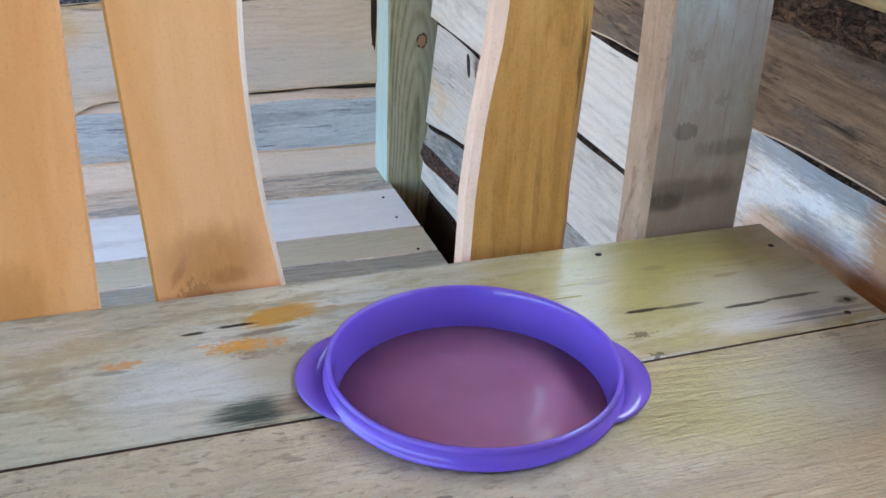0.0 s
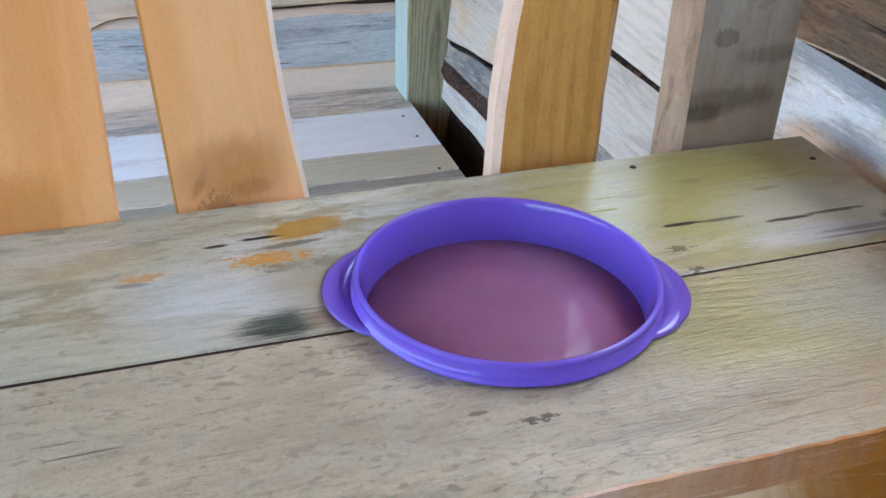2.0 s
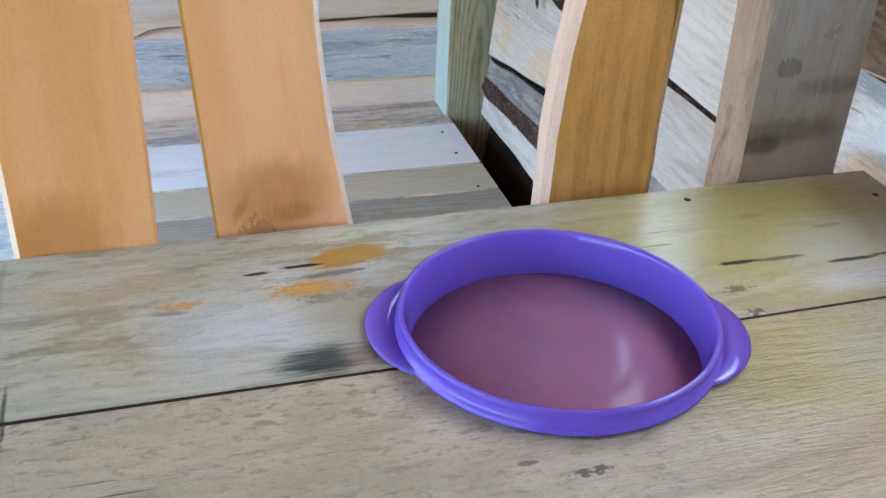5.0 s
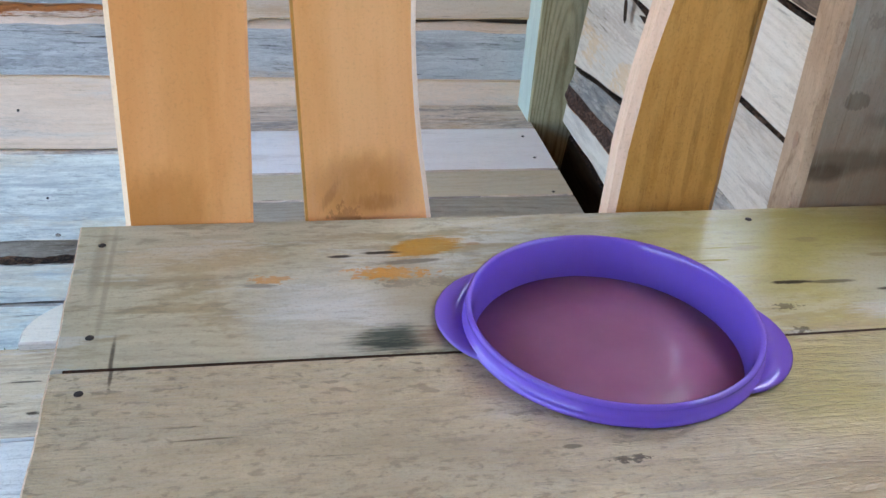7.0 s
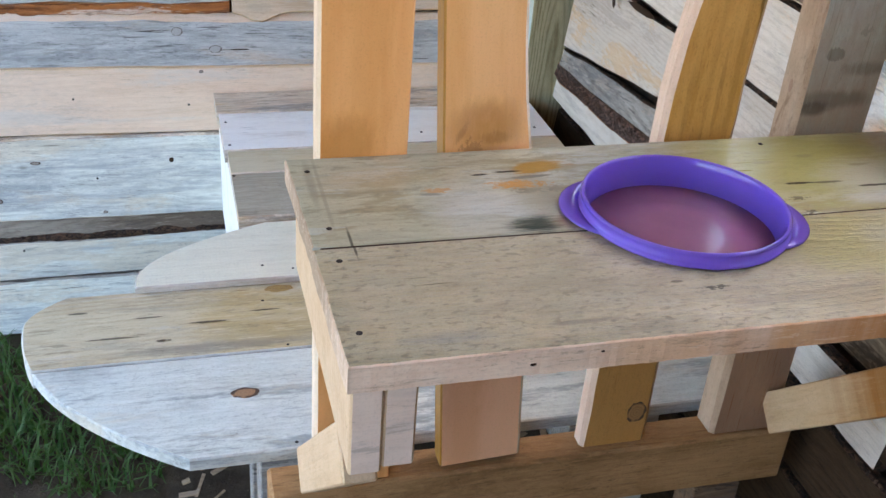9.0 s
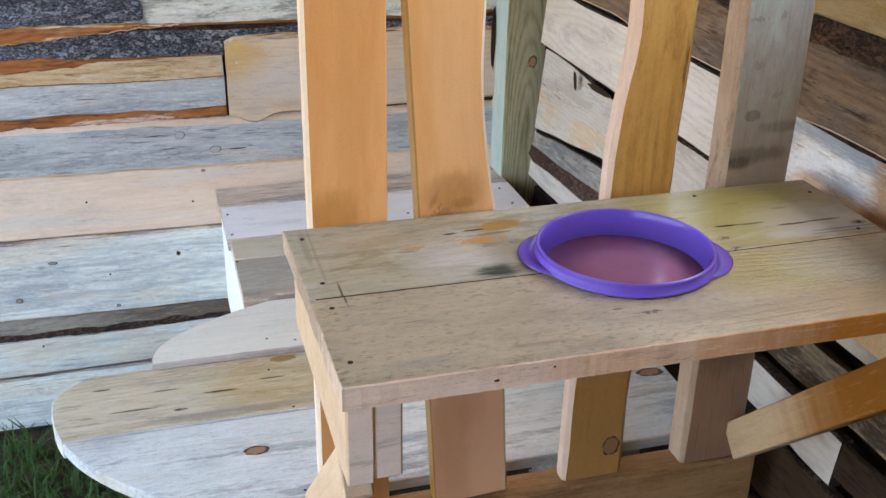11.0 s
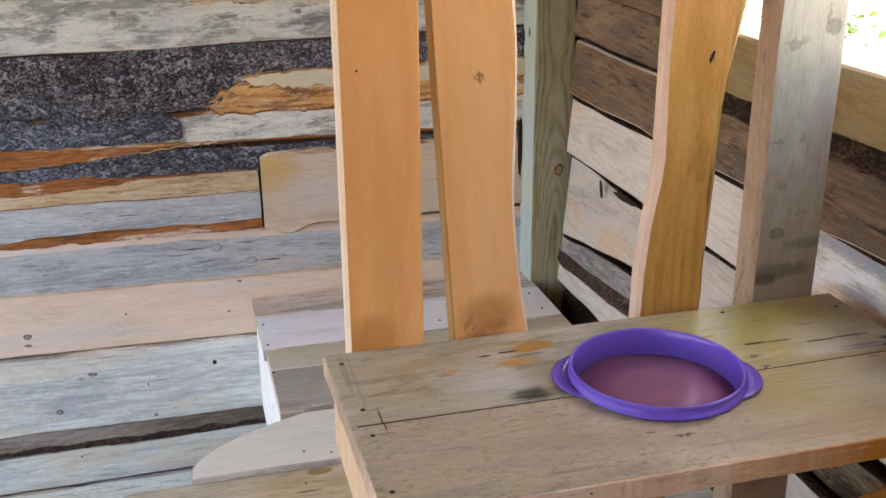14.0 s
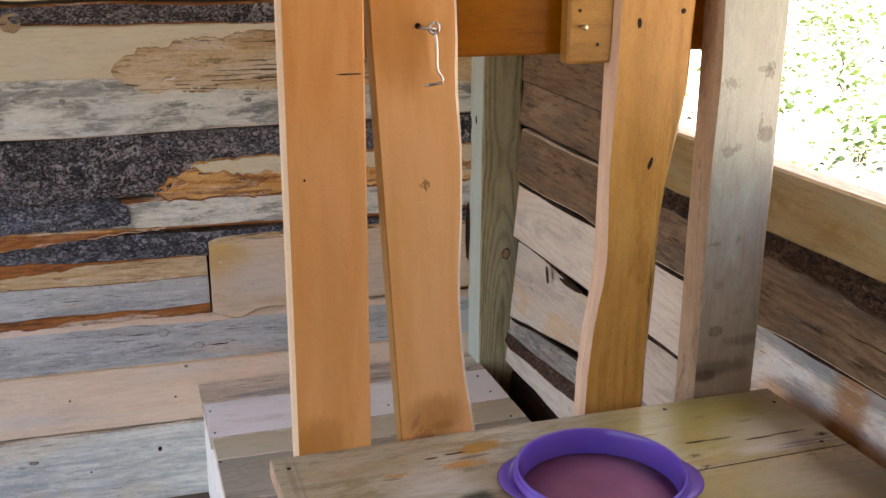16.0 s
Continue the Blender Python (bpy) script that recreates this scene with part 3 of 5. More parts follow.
# ---- ground ----
bm = bmesh.new()
bmesh.ops.create_grid(bm, x_segments=60, y_segments=60, size=1.0)
for v in bm.verts:
    # fine near the hut, coarse far off
    v.co.x, v.co.y = (math.copysign(abs(c) ** 3.2 * 400 + abs(c) * 4, c) for c in (v.co.x, v.co.y))
    d = v.co.length
    v.co.z = 0.012 * noise.noise((v.co.x * 2, v.co.y * 2, 0)) - 0.012
    if v.co.x > 1.2:
        v.co.z += min((v.co.x - 1.2) * 0.12, 1.2)
part("ground", bm, EARTH, None)
tagged(bpy.data.objects["ground"], "dark trodden earth with sparse grass", "ground", kind="structure")

# ---- back wall of waney boards ----
WALL_Y = 1.180
wall_back = tagged(part("wall_back", box(bmesh.new(), -1.30, WALL_Y + 0.012, -0.02, 0.80, WALL_Y + 0.05, 1.98, 0), BACKING, None), "wall of horizontal waney-edged pine boards, some with bark", "wall", kind="structure")


def wall_board(z0, z1, x0, x1, mats, seed, lumps=0.0, wane=(0.004, 0.004), tilt=0.0, proud=0.0, thick=0.018, chamfer=(0.003, 0.004), size=5.0, lo=None, hi=None, name="board", step=0.02):
    """A horizontal board of the back wall, from height z0 to z1; tilt: rise per metre."""
    m = axes((x0, WALL_Y + 0.012 - proud, z0), (1, 0, tilt), (-tilt, 0, 1))
    return plank(name, m, x1 - x0, z1 - z0, thick, mats, wall_back, seed=seed, wane=wane, chamfer=chamfer, cup=0.0008, size=size, lo=lo, hi=hi, step=0.008 if lumps else step, lumps=lumps, lump_size=(44.0, 66.0) if mats[0] in (BARK, BARK_BLUE, INNER_BARK) else (9.0, 150.0))




# the broad mark paints the bench's shade on the right stretch of the board
DULL_BROWN = wood("dull_grey_brown_pine", (0.34, 0.295, 0.245), (0.19, 0.155, 0.125), stain=(0.10, 0.08, 0.065), stained=0.4, knots=0.0, cracks=0.5, relief=0.7, saw=0.3, tone=0.0, shift=False, marks=((1.18, 0.03, 0.22, 0.2, (0.13, 0.095, 0.07), 0.8),))


def tip(u, end):
    """One at the start of a strip, falling to nothing at u = end along a round curve."""
    return 1 - math.sqrt(max(0.0, 1 - max(0.0, 1 - u / end) ** 2))


def ragged(u, seed, amount):
    """Torn edge of a strip where the bark has come away."""
    return amount * (noise.noise((u * 34, seed, 0.0)) + 0.7 * noise.noise((u * 95, seed, 3.0)) + 0.4 * noise.noise((u * 210, seed, 7.0)))


XL, XR = -1.28, 0.66
wall_board(0.005, 0.146, XL, XR, (WALL_BLUE, WALL_GREY), 1)
wall_board(0.149, 0.245, XL, XR, (WALL_BLUE, WALL_GREY), 2, tilt=0.006, proud=0.005)
wall_board(0.246, 0.310, XL, XR, (DULL_BROWN, BARK_EDGE), 3, wane=(0.005, 0.003), chamfer=(0.010, 0.004))
wall_board(0.246, 0.263, XL, XR, (BARK_EDGE, BARK_EDGE), 27, lumps=0.003, proud=0.004, wane=(0.003, 0.004), size=14.0, name="bark_strip", thick=0.018, lo=lambda u: ragged(u, 17, 0.004), hi=lambda u: ragged(u, 18, 0.006))
wall_board(0.313, 0.506, XL, XR, (WALL_BLUE, WALL_PALE), 4, proud=0.010, tilt=-0.010)
wall_board(0.511, 0.658, XL, XR, (PEACH, SAPWOOD), 5, proud=0.003, tilt=-0.012, wane=(0.003, 0.001))
wall_board(0.660, 0.770, XL, XR, (BLUEGREY, PEACH), 6, proud=0.007, tilt=-0.012, wane=(0.001, 0.008), chamfer=(0.003, 0.014))
wall_board(0.770, 0.882, XL, -0.008, (BLUEGREY, RUST_BARK), 7, proud=0.003, wane=(0.007, 0.005), chamfer=(0.012, 0.006))
wall_board(0.852, 0.905, XL, -0.010, (STRIPPED, RUST_BARK), 19, lumps=0.002, proud=0.009, wane=(0.004, 0.005), thick=0.016, tilt=-0.004)
wall_board(0.878, 0.908, XL, -0.270, (RUST_BARK, RUST_BARK), 25, lumps=0.003, proud=0.012, wane=(0.005, 0.005), size=20.0, name="bark_strip", thick=0.016, lo=lambda u: 0.020 * tip(1 - u, 0.30) + ragged(u, 13, 0.004), hi=lambda u: -0.006 * tip(1 - u, 0.2) + ragged(u, 14, 0.004))
wall_board(0.757, 0.779, XL, -0.008, (RUST_BARK, RUST_BARK), 26, lumps=0.002, proud=0.006, wane=(0.004, 0.003), size=16.0, name="bark_strip", thick=0.014, chamfer=(0.003, 0.003), lo=lambda u: ragged(u, 15, 0.005), hi=lambda u: ragged(u, 16, 0.004))
wall_board(0.760, 0.940, -0.003, XR, (TAN_CLEAR, STRIPPED), 8, proud=0.014, wane=(0.004, 0.007), size=7.0, chamfer=(0.004, 0.008), lo=lambda u: -0.021 * math.exp(-(((u - 0.083) / 0.05) ** 2)) + 0.004 * u, hi=lambda u: -0.012 * tip(u, 0.05) - 0.010 * max(0.0, u - 0.15))
wall_board(0.893, 0.962, XL, XR, (BARK_BLUE, BARK_EDGE), 9, lumps=0.005, proud=0.004, wane=(0.006, 0.005), chamfer=(0.010, 0.006), tilt=-0.002)
wall_board(0.932, 0.986, XL, -0.095, (RUST_BARK, ORANGE_STRIP), 20, lumps=0.002, proud=0.014, wane=(0.004, 0.003), lo=lambda u: 0.036 * max(0.0, (u - 0.60) / 0.40) + ragged(u, 8, 0.004), hi=lambda u: -0.016 * max(0.0, (u - 0.55) / 0.45) + ragged(u, 9, 0.003), name="bark_strip", thick=0.017, size=18.0)
wall_board(0.962, 1.036, XL, XR, (SILVER, RUST_BARK), 10, proud=0.006, wane=(0.008, 0.005), chamfer=(0.008, 0.008))
wall_board(0.978, 1.040, XL, -0.165, (BARK_BLUE, BARK), 21, lumps=0.004, proud=0.013, wane=(0.004, 0.006), name="bark_strip", size=26.0, hi=lambda u: -0.030 * tip(1 - u, 0.06) + ragged(u, 11, 0.004), lo=lambda u: 0.010 * tip(1 - u, 0.05) + ragged(u, 12, 0.004))
wall_board(1.026, 1.162, XL, XR, (BARK, BARK), 11, lumps=0.006, proud=0.009, wane=(0.010, 0.004), chamfer=(0.012, 0.006), tilt=0.012)
wall_board(1.026, 1.118, -0.110, XR, (ORANGE_STRIP, RUST_BARK), 22, lumps=0.003, proud=0.012, wane=(0.007, 0.009), size=30.0, chamfer=(0.008, 0.014), name="stripped_patch", lo=lambda u: 0.02 * tip(u, 0.10) + ragged(u, 1, 0.006), hi=lambda u: -0.060 * tip(u, 0.26) + ragged(u, 2, 0.012), step=0.01)
wall_board(1.078, 1.120, -0.030, XR, (CREAM, ORANGE_STRIP), 23, proud=0.017, wane=(0.007, 0.005), size=34.0, name="stripped_patch", lo=lambda u: 0.022 * tip(u, 0.35) + ragged(u, 3, 0.007), hi=lambda u: -0.016 * tip(u, 0.2) + ragged(u, 4, 0.005), step=0.01)
wall_board(1.166, 1.290, XL, XR, (SILVER, WALL_PALE), 12, proud=0.006, tilt=0.012)
wall_board(1.292, 1.405, XL, XR, (CREAM, CREAM), 13, proud=0.004, wane=(0.003, 0.004), tilt=0.003)
wall_board(1.262, 1.392, -0.178, XR, (STRIPPED, STRIPPED), 24, lumps=0.002, proud=0.007, wane=(0.007, 0.007), size=24.0, name="stripped_patch", lo=lambda u: 0.050 * tip(u, 0.16) + ragged(u, 5, 0.006), hi=lambda u: -0.075 * tip(u, 0.50) + ragged(u, 6, 0.008), step=0.01)
wall_board(1.408, 1.452, XL, XR, (BARK, RUST_BARK), 14, lumps=0.006, proud=0.008, wane=(0.006, 0.004))
for i in range(4):
    wall_board(1.455 + 0.135 * i, 1.455 + 0.135 * i + 0.131, XL, XR, ((CREAM, SILVER)[i % 2], BARK_EDGE), 15 + i, proud=0.004 * (i % 2))


def knot(parent, at, rx, ry, x=(1, 0, 0), y=(0, 0, 1), material=None, name="knot"):
    """A grown-in knot: a thin oval inlay, just proud of its board."""
    bm = bmesh.new()
    rng = random.Random(int(at[0] * 1e4 + at[2] * 1e3))
    ring = [bm.verts.new((math.cos(q) * k, math.sin(q) * k, 0)) for q, k in ((2 * math.pi * i / 18, rng.uniform(0.88, 1.08)) for i in range(18))]
    mid = bm.verts.new((0, 0, 0.35))
    for i in range(18):
        bm.faces.new((ring[i], ring[(i + 1) % 18], mid)).smooth = True
    m = axes(at, x, y) @ Matrix.Diagonal((rx, ry, 0.002, 1))
    return part(name, bm, material or KNOT, parent, m=m)


def nail(parent, at, r=0.0022, way=(0, 0, 1), material=None, name="nail"):
    """A nail head driven nearly flush."""
    bm = spin([(0.0, 0.0009), (r * 0.7, 0.0009), (r, 0.0004), (r, -0.004)], 10)
    z = Vector(way)
    return part(name, bm, material or NAIL, parent, m=Matrix.Translation(at) @ z.to_track_quat("Z", "Y").to_matrix().to_4x4())


def on_wall(proud):
    return WALL_Y - 0.0065 - proud


for x, z, rx, rz, pr in ((-0.115, 0.722, 0.013, 0.010, 0.007), (-0.040, 0.683, 0.015, 0.009, 0.007), (-0.503, 0.356, 0.014, 0.010, 0.010), (-0.420, 0.442, 0.018, 0.007, 0.010), (-0.291, 0.317, 0.009, 0.006, 0.010), (-0.280, 1.255, 0.010, 0.007, 0.006), (0.102, 1.242, 0.011, 0.008, 0.006), (-0.071, 0.633, 0.008, 0.006, 0.003), (-0.546, 0.551, 0.016, 0.011, 0.003), (-0.547, 0.529, 0.014, 0.006, 0.003)):
    knot(wall_back, (x, on_wall(pr), z), rx * (1.0 if 0.65 < z < 0.75 else 0.6), rz * (1.0 if 0.65 < z < 0.75 else 0.6), material=KNOT_GREY if 0.65 < z < 0.75 else KNOT_DARK)
knot(wall_back, (-0.144, on_wall(0.010), 0.436), 0.005, 0.006, material=PITCH)
knot(wall_back, (0.010, on_wall(0.007), 0.681), 0.022, 0.0016, material=PITCH, name="check")
knot(wall_back, (-0.362, on_wall(0.008), 1.415), 0.020, 0.020, material=STRIPPED)
knot(wall_back, (0.609, on_wall(0.014), 0.905), 0.006, 0.075, material=PITCH, name="gap")
for x, z, pr in ((-0.220, 0.850, 0.003), (-0.033, 0.832, 0.003), (0.165, 0.930, 0.014), (0.020, 0.880, 0.014), (-0.30, 0.40, 0.010), (0.02, 0.39, 0.010), (-0.47, 0.229, 0.005), (-0.10, 0.56, 0.003), (-0.33, 0.58, 0.003), (-0.26, 1.21, 0.006), (0.13, 1.19, 0.006), (-0.06, 1.345, 0.004)):
    nail(wall_back, (x, on_wall(pr) - 0.001, z), 0.0022, (0, -1, 0), STEEL if z > 0.8 else NAIL)

# ---- side wall with the window opening ----
WALL_X = 0.705
SILL = 1.270
WINDOW_END = -0.60
wall_side = tagged(part("wall_side", box(bmesh.new(), WALL_X + 0.030, 0.62, -0.02, WALL_X + 0.05, WALL_Y + 0.05, 1.98, 0), BACKING, None), "wall of overlapping weathered boards with an open window", "wall", kind="structure")
hang(part("wall_side_lower", box(bmesh.new(), WALL_X + 0.030, -1.60, -0.02, WALL_X + 0.05, 0.62, SILL - 0.02, 0), BACKING, None), wall_side, Matrix())


OLIVE = wood("olive_tan_pine", (0.37, 0.28, 0.155), (0.26, 0.18, 0.09), stain=(0.20, 0.12, 0.05), stained=0.2, knots=0.0, cracks=0.15, relief=0.4, saw=0.2, patches=(((0.28, 0.18, 0.07), 0.6, 5.0, 4.0, 0.50, 0.60, 1.0), ((0.36, 0.34, 0.24), 0.6, 2.0, 8.0, 0.50, 0.62, 4.0)))


# near-black colour stands for the deep shade low on the side wall
SIDE_DARK = wood("shaded_dark_pine", (0.055, 0.035, 0.022), (0.022, 0.014, 0.009), stain=(0.015, 0.011, 0.008), stained=0.4, knots=0.0, cracks=0.5, relief=0.7, saw=0.2, gloss=0.05)
SIDE_WHITE = wood("white_scraped_side_pine", (0.88, 0.80, 0.70), (0.74, 0.64, 0.52), stain=(0.36, 0.33, 0.30), stained=0.15, knots=0.0, cracks=0.3, relief=0.7, saw=0.25, shift=False, tone=0.0, patches=(((0.36, 0.36, 0.36), 0.6, 6.0, 26.0, 0.50, 0.62, 1.0), ((0.95, 0.93, 0.90), 0.7, 5.0, 20.0, 0.50, 0.60, 8.0)), marks=((0.30, 0.125, 0.5, 0.016, (0.27, 0.28, 0.30), 0.8), (0.10, 0.040, 0.045, 0.030, (0.80, 0.52, 0.30), 0.7), (0.13, 0.030, 0.018, 0.022, (0.66, 0.36, 0.17), 0.7, 30), (0.03, 0.035, 0.03, 0.012, (0.50, 0.40, 0.32), 0.6), (0.25, 0.05, 0.035, 0.2, (0.38, 0.19, 0.08), 0.85), (0.52, 0.05, 0.20, 0.2, (0.34, 0.20, 0.11), 0.9)))
SIDE_PALE = wood("peachy_rough_pine", (0.70, 0.62, 0.53), (0.55, 0.46, 0.37), stain=(0.36, 0.29, 0.23), stained=0.12, knots=0.0, cracks=0.2, relief=0.7, saw=0.25, patches=(((0.46, 0.39, 0.33), 0.6, 5.0, 22.0, 0.53, 0.64, 1.0), ((0.70, 0.47, 0.26), 0.6, 3.0, 9.0, 0.57, 0.66, 5.0)))


def side_board(z0, z1, mats, seed, y0=1.075, y1=-1.6, wane=(0.004, 0.004), proud=0.0, tilt=0.0, lean=0.012, **kw):
    """A lapped board of the side wall, from y0 back at the corner to y1; lean: how far its foot stands out."""
    m = axes((WALL_X + 0.012 - proud - lean, y0, z0), (0, -1, tilt), (lean / (z1 - z0), tilt, 1))
    kw = {"chamfer": (0.003, 0.004), "step": 0.012 if "lumps" in kw else 0.03, **kw}
    return plank("board", m, y0 - y1, z1 - z0, 0.018, mats, wall_side, seed=seed, wane=wane, cup=0.002, **kw)


# pale smudged board, its base darkened to carry the shade below the counter
SIDE_DIRTY_SHADED = wood("smudged_shaded_pine", (0.32, 0.25, 0.18), (0.16, 0.115, 0.08), stain=(0.05, 0.035, 0.025), stained=0.45, knots=0.0, cracks=0.2, relief=0.7, saw=0.2, patches=(((0.05, 0.034, 0.023), 0.95, 5.0, 9.0, 0.42, 0.54, 3.0),))
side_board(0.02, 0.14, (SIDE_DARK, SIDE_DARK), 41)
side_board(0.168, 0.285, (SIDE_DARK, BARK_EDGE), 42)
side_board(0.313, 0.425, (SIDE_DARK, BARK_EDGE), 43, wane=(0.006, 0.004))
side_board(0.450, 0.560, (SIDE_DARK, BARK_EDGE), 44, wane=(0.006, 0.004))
side_board(0.585, 0.700, (SIDE_PALE, BARK_EDGE), 45, wane=(0.008, 0.004), y0=1.10, y1=-0.12, proud=0.003, hi=lambda u: -0.042 * min(1.0, max(0.0, (u - 0.53) / 0.2)))
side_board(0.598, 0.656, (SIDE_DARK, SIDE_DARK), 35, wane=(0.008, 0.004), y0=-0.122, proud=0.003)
side_board(0.624, 0.664, (INNER_BARK, RUST_BARK), 36, y0=1.10, y1=0.60, proud=0.009, wane=(0.004, 0.004), tilt=0.085, lumps=0.003, lo=lambda u: 0.012 * max(0.0, 1 - u / 0.1))
side_board(0.662, 0.702, (WALL_GREY, BARK_EDGE), 46, wane=(0.004, 0.005), proud=0.006, y0=1.066, y1=0.36, tilt=0.080, hi=lambda u: 0.028 * u)
side_board(0.690, 0.758, (SIDE_DIRTY_SHADED, SIDE_DARK), 34, wane=(0.005, 0.005), proud=0.005, y0=0.357)
side_board(0.775, 0.897, (SIDE_PALE, BARK_EDGE), 47, y0=1.052, tilt=0.01, wane=(0.004, 0.003), lo=lambda u: -0.062 * max(0.0, 1 - u / 0.17), hi=lambda u: 0.010 * max(0, 1 - abs(u - 0.02) / 0.08) - 0.008 * max(0, 1 - abs(u - 0.13) / 0.05))
side_board(0.912, 1.040, (SIDE_PALE, BARK_EDGE), 48, y0=1.060, y1=0.150, wane=(0.003, 0.003), hi=lambda u: 0.006 * u, lo=lambda u: 0.002 * u)
side_board(0.912, 1.050, (SIDE_WHITE, BARK_EDGE), 39, y0=0.148, wane=(0.003, 0.003), proud=0.001)
side_board(1.052, 1.168, (WALL_BROWN, SAPWOOD), 49, y0=1.050, wane=(0.007, 0.004))
side_board(1.178, SILL + 0.012, (WALL_BROWN, BARK_EDGE), 50, y0=1.044, y1=0.402, wane=(0.005, 0.0))
side_board(1.190, SILL + 0.012, (OLIVE, OLIVE), 38, y0=0.40, y1=-1.6, wane=(0.004, 0.0), proud=0.004)
side_board(1.150, 1.192, (BARK_EDGE, BARK_EDGE), 37, y0=0.45, y1=-1.6, proud=0.008, wane=(0.008, 0.004), lumps=0.006, chamfer=(0.004, 0.004), size=14.0)
for i, (za, zb) in enumerate(((1.275, 1.40), (1.402, 1.53), (1.532, 1.66), (1.662, 1.80), (1.80, 1.95))):
    side_board(za, zb, (WALL_BROWN, BARK_EDGE), 51 + i, y0=1.034 + 0.012 * (i % 2), y1=0.60)
    # unseen boards, added past the window to hold back light from the near side
    side_board(za, zb, (WALL_BROWN, BARK_EDGE), 61 + i, y0=WINDOW_END, y1=-1.6)

tagged(plank("window_sill", axes((WALL_X + 0.014, 0.60, SILL - 0.018), (0, 1, 0), (-1, 0, 0)) @ pose(-2.2, -0.05, 0), 2.2, 0.05, 0.02, (WALL_TAN, SAPWOOD), seed=60), "pale timber ledge of the open window", "window sill", kind="structure")
knot(wall_side, (WALL_X - 0.022, 0.845, 0.888), 0.009, 0.022, x=(0, -1, 0.3), y=(0, 0.3, 1), material=PITCH, name="gouge")
knot(wall_side, (WALL_X - 0.020, 0.730, 0.901), 0.055, 0.007, x=(0, -1, 0.05), y=(0, 0.05, 1), material=PITCH, name="bark_strip")

# ---- corner post ----
bm = box(bmesh.new(), 0, 0, 0, 1.96, 0.094, 0.088, 0.003)
for fc in bm.faces:
    fc.material_index = 1 if fc.normal.y < -0.9 else 0
corner_post = part("corner_post", bm, (TREATED, TREATED_PALE), None, m=axes((0.616, 1.172, 1.97), (0, 0, -1), RIGHT))
tagged(corner_post, "green treated square timber post in the corner of the walls", "post")
knot(corner_post, (0.680, 1.0835, 0.864), 0.011, 0.015)
knot(corner_post, (0.6155, 1.128, 1.18), 0.005, 0.012, x=(0, -1, 0), material=PITCH)

# ---- low bench against the back wall ----
BENCH_GREY = wood("grey_olive_plank", (0.46, 0.42, 0.335), (0.33, 0.29, 0.22), stain=(0.24, 0.22, 0.18), stained=0.3, knots=0.0, cracks=0.3, relief=0.4, tone=0.03)
BENCH_WHITE = wood("white_scraped_pine", (0.94, 0.91, 0.86), (0.87, 0.82, 0.76), stain=(0.60, 0.55, 0.50), stained=0.1, knots=0.0, cracks=0.1, rings=0.2, relief=0.3, patches=(((0.72, 0.66, 0.60), 0.7, 2.0, 14.0, 0.5, 0.66, 1.0),))
bench = thing("bench", (0.29, 0.9, 0.0), "low slatted plank bench against the wall", "bench")
for y0, y1, mat, seed, x0 in ((1.062, 1.168, WALL_PALE, 71, -0.048), (0.886, 1.058, BENCH_WHITE, 72, -0.045), (0.790, 0.883, CREAM, 73, -0.040), (0.626, 0.787, BENCH_GREY, 74, -0.040)):
    plank("plank", axes((x0, y0, 0.560), RIGHT, AWAY), 0.622 - x0, y1 - y0, 0.026, (mat, WALL_PALE), bench, seed=seed, wane=(0.001, 0.001))
part("end_board", box(bmesh.new(), -0.040, 0.630, 0.30, -0.018, 1.165, 0.559), BENCH_WHITE, bench)
part("end_board", box(bmesh.new(), 0.594, 0.630, 0.0, 0.616, 1.165, 0.559), WALL_GREY, bench)
part("front_board", box(bmesh.new(), -0.016, 0.630, 0.42, 0.592, 0.652, 0.559), WALL_GREY, bench)
part("leg", box(bmesh.new(), -0.016, 0.66, 0.0, 0.05, 0.72, 0.559), WALL_GREY, bench)
part("leg", box(bmesh.new(), -0.016, 1.09, 0.0, 0.05, 1.15, 0.559), WALL_GREY, bench)

# ---- round-ended table in front of the bench ----
table = thing("table", (0.15, 0.25, 0.0), "low table of bluish and tan planks with a rounded end", "table")


def rough_edge(x0, y0, x1, y1, n, amount, seed):
    """Points of a sawn edge that wanders a little, without its ends."""
    rng = random.Random(seed)
    return [(x0 + (x1 - x0) * i / n + (rng.uniform(-amount, amount) if abs(y1 - y0) > abs(x1 - x0) else 0), y0 + (y1 - y0) * i / n + (rng.uniform(-amount, amount) if abs(x1 - x0) >= abs(y1 - y0) else 0)) for i in range(1, n)]


def outline_plank(name, outline, z0, z1, mats, parent, label="", bevel=0.002, raw_edge=None):
    """A flat board cut to an outline of (x, y) points."""
    c = Vector((0, 0, z0))
    bm = bmesh.new()
    low = [bm.verts.new((x - c.x, y - c.y, 0)) for x, y in outline]
    fc = bm.faces.new(low)
    got = bmesh.ops.extrude_face_region(bm, geom=[fc])
    top = [v for v in got["geom"] if isinstance(v, bmesh.types.BMVert)]
    bmesh.ops.translate(bm, verts=top, vec=(0, 0, z1 - z0))
    bmesh.ops.recalc_face_normals(bm, faces=bm.faces)
    rim = [e for e in bm.edges if e.verts[0].co.z > 1e-5 and e.verts[1].co.z > 1e-5]
    bmesh.ops.bevel(bm, geom=rim, offset=bevel, segments=1, affect="EDGES")
    for f in bm.faces:
        mid = f.calc_center_median()
        f.material_index = 0 if f.normal.z > 0.9 or (raw_edge and not raw_edge(mid)) else 1
    return part(name, bm, mats, parent, label, Matrix.Translation(c))


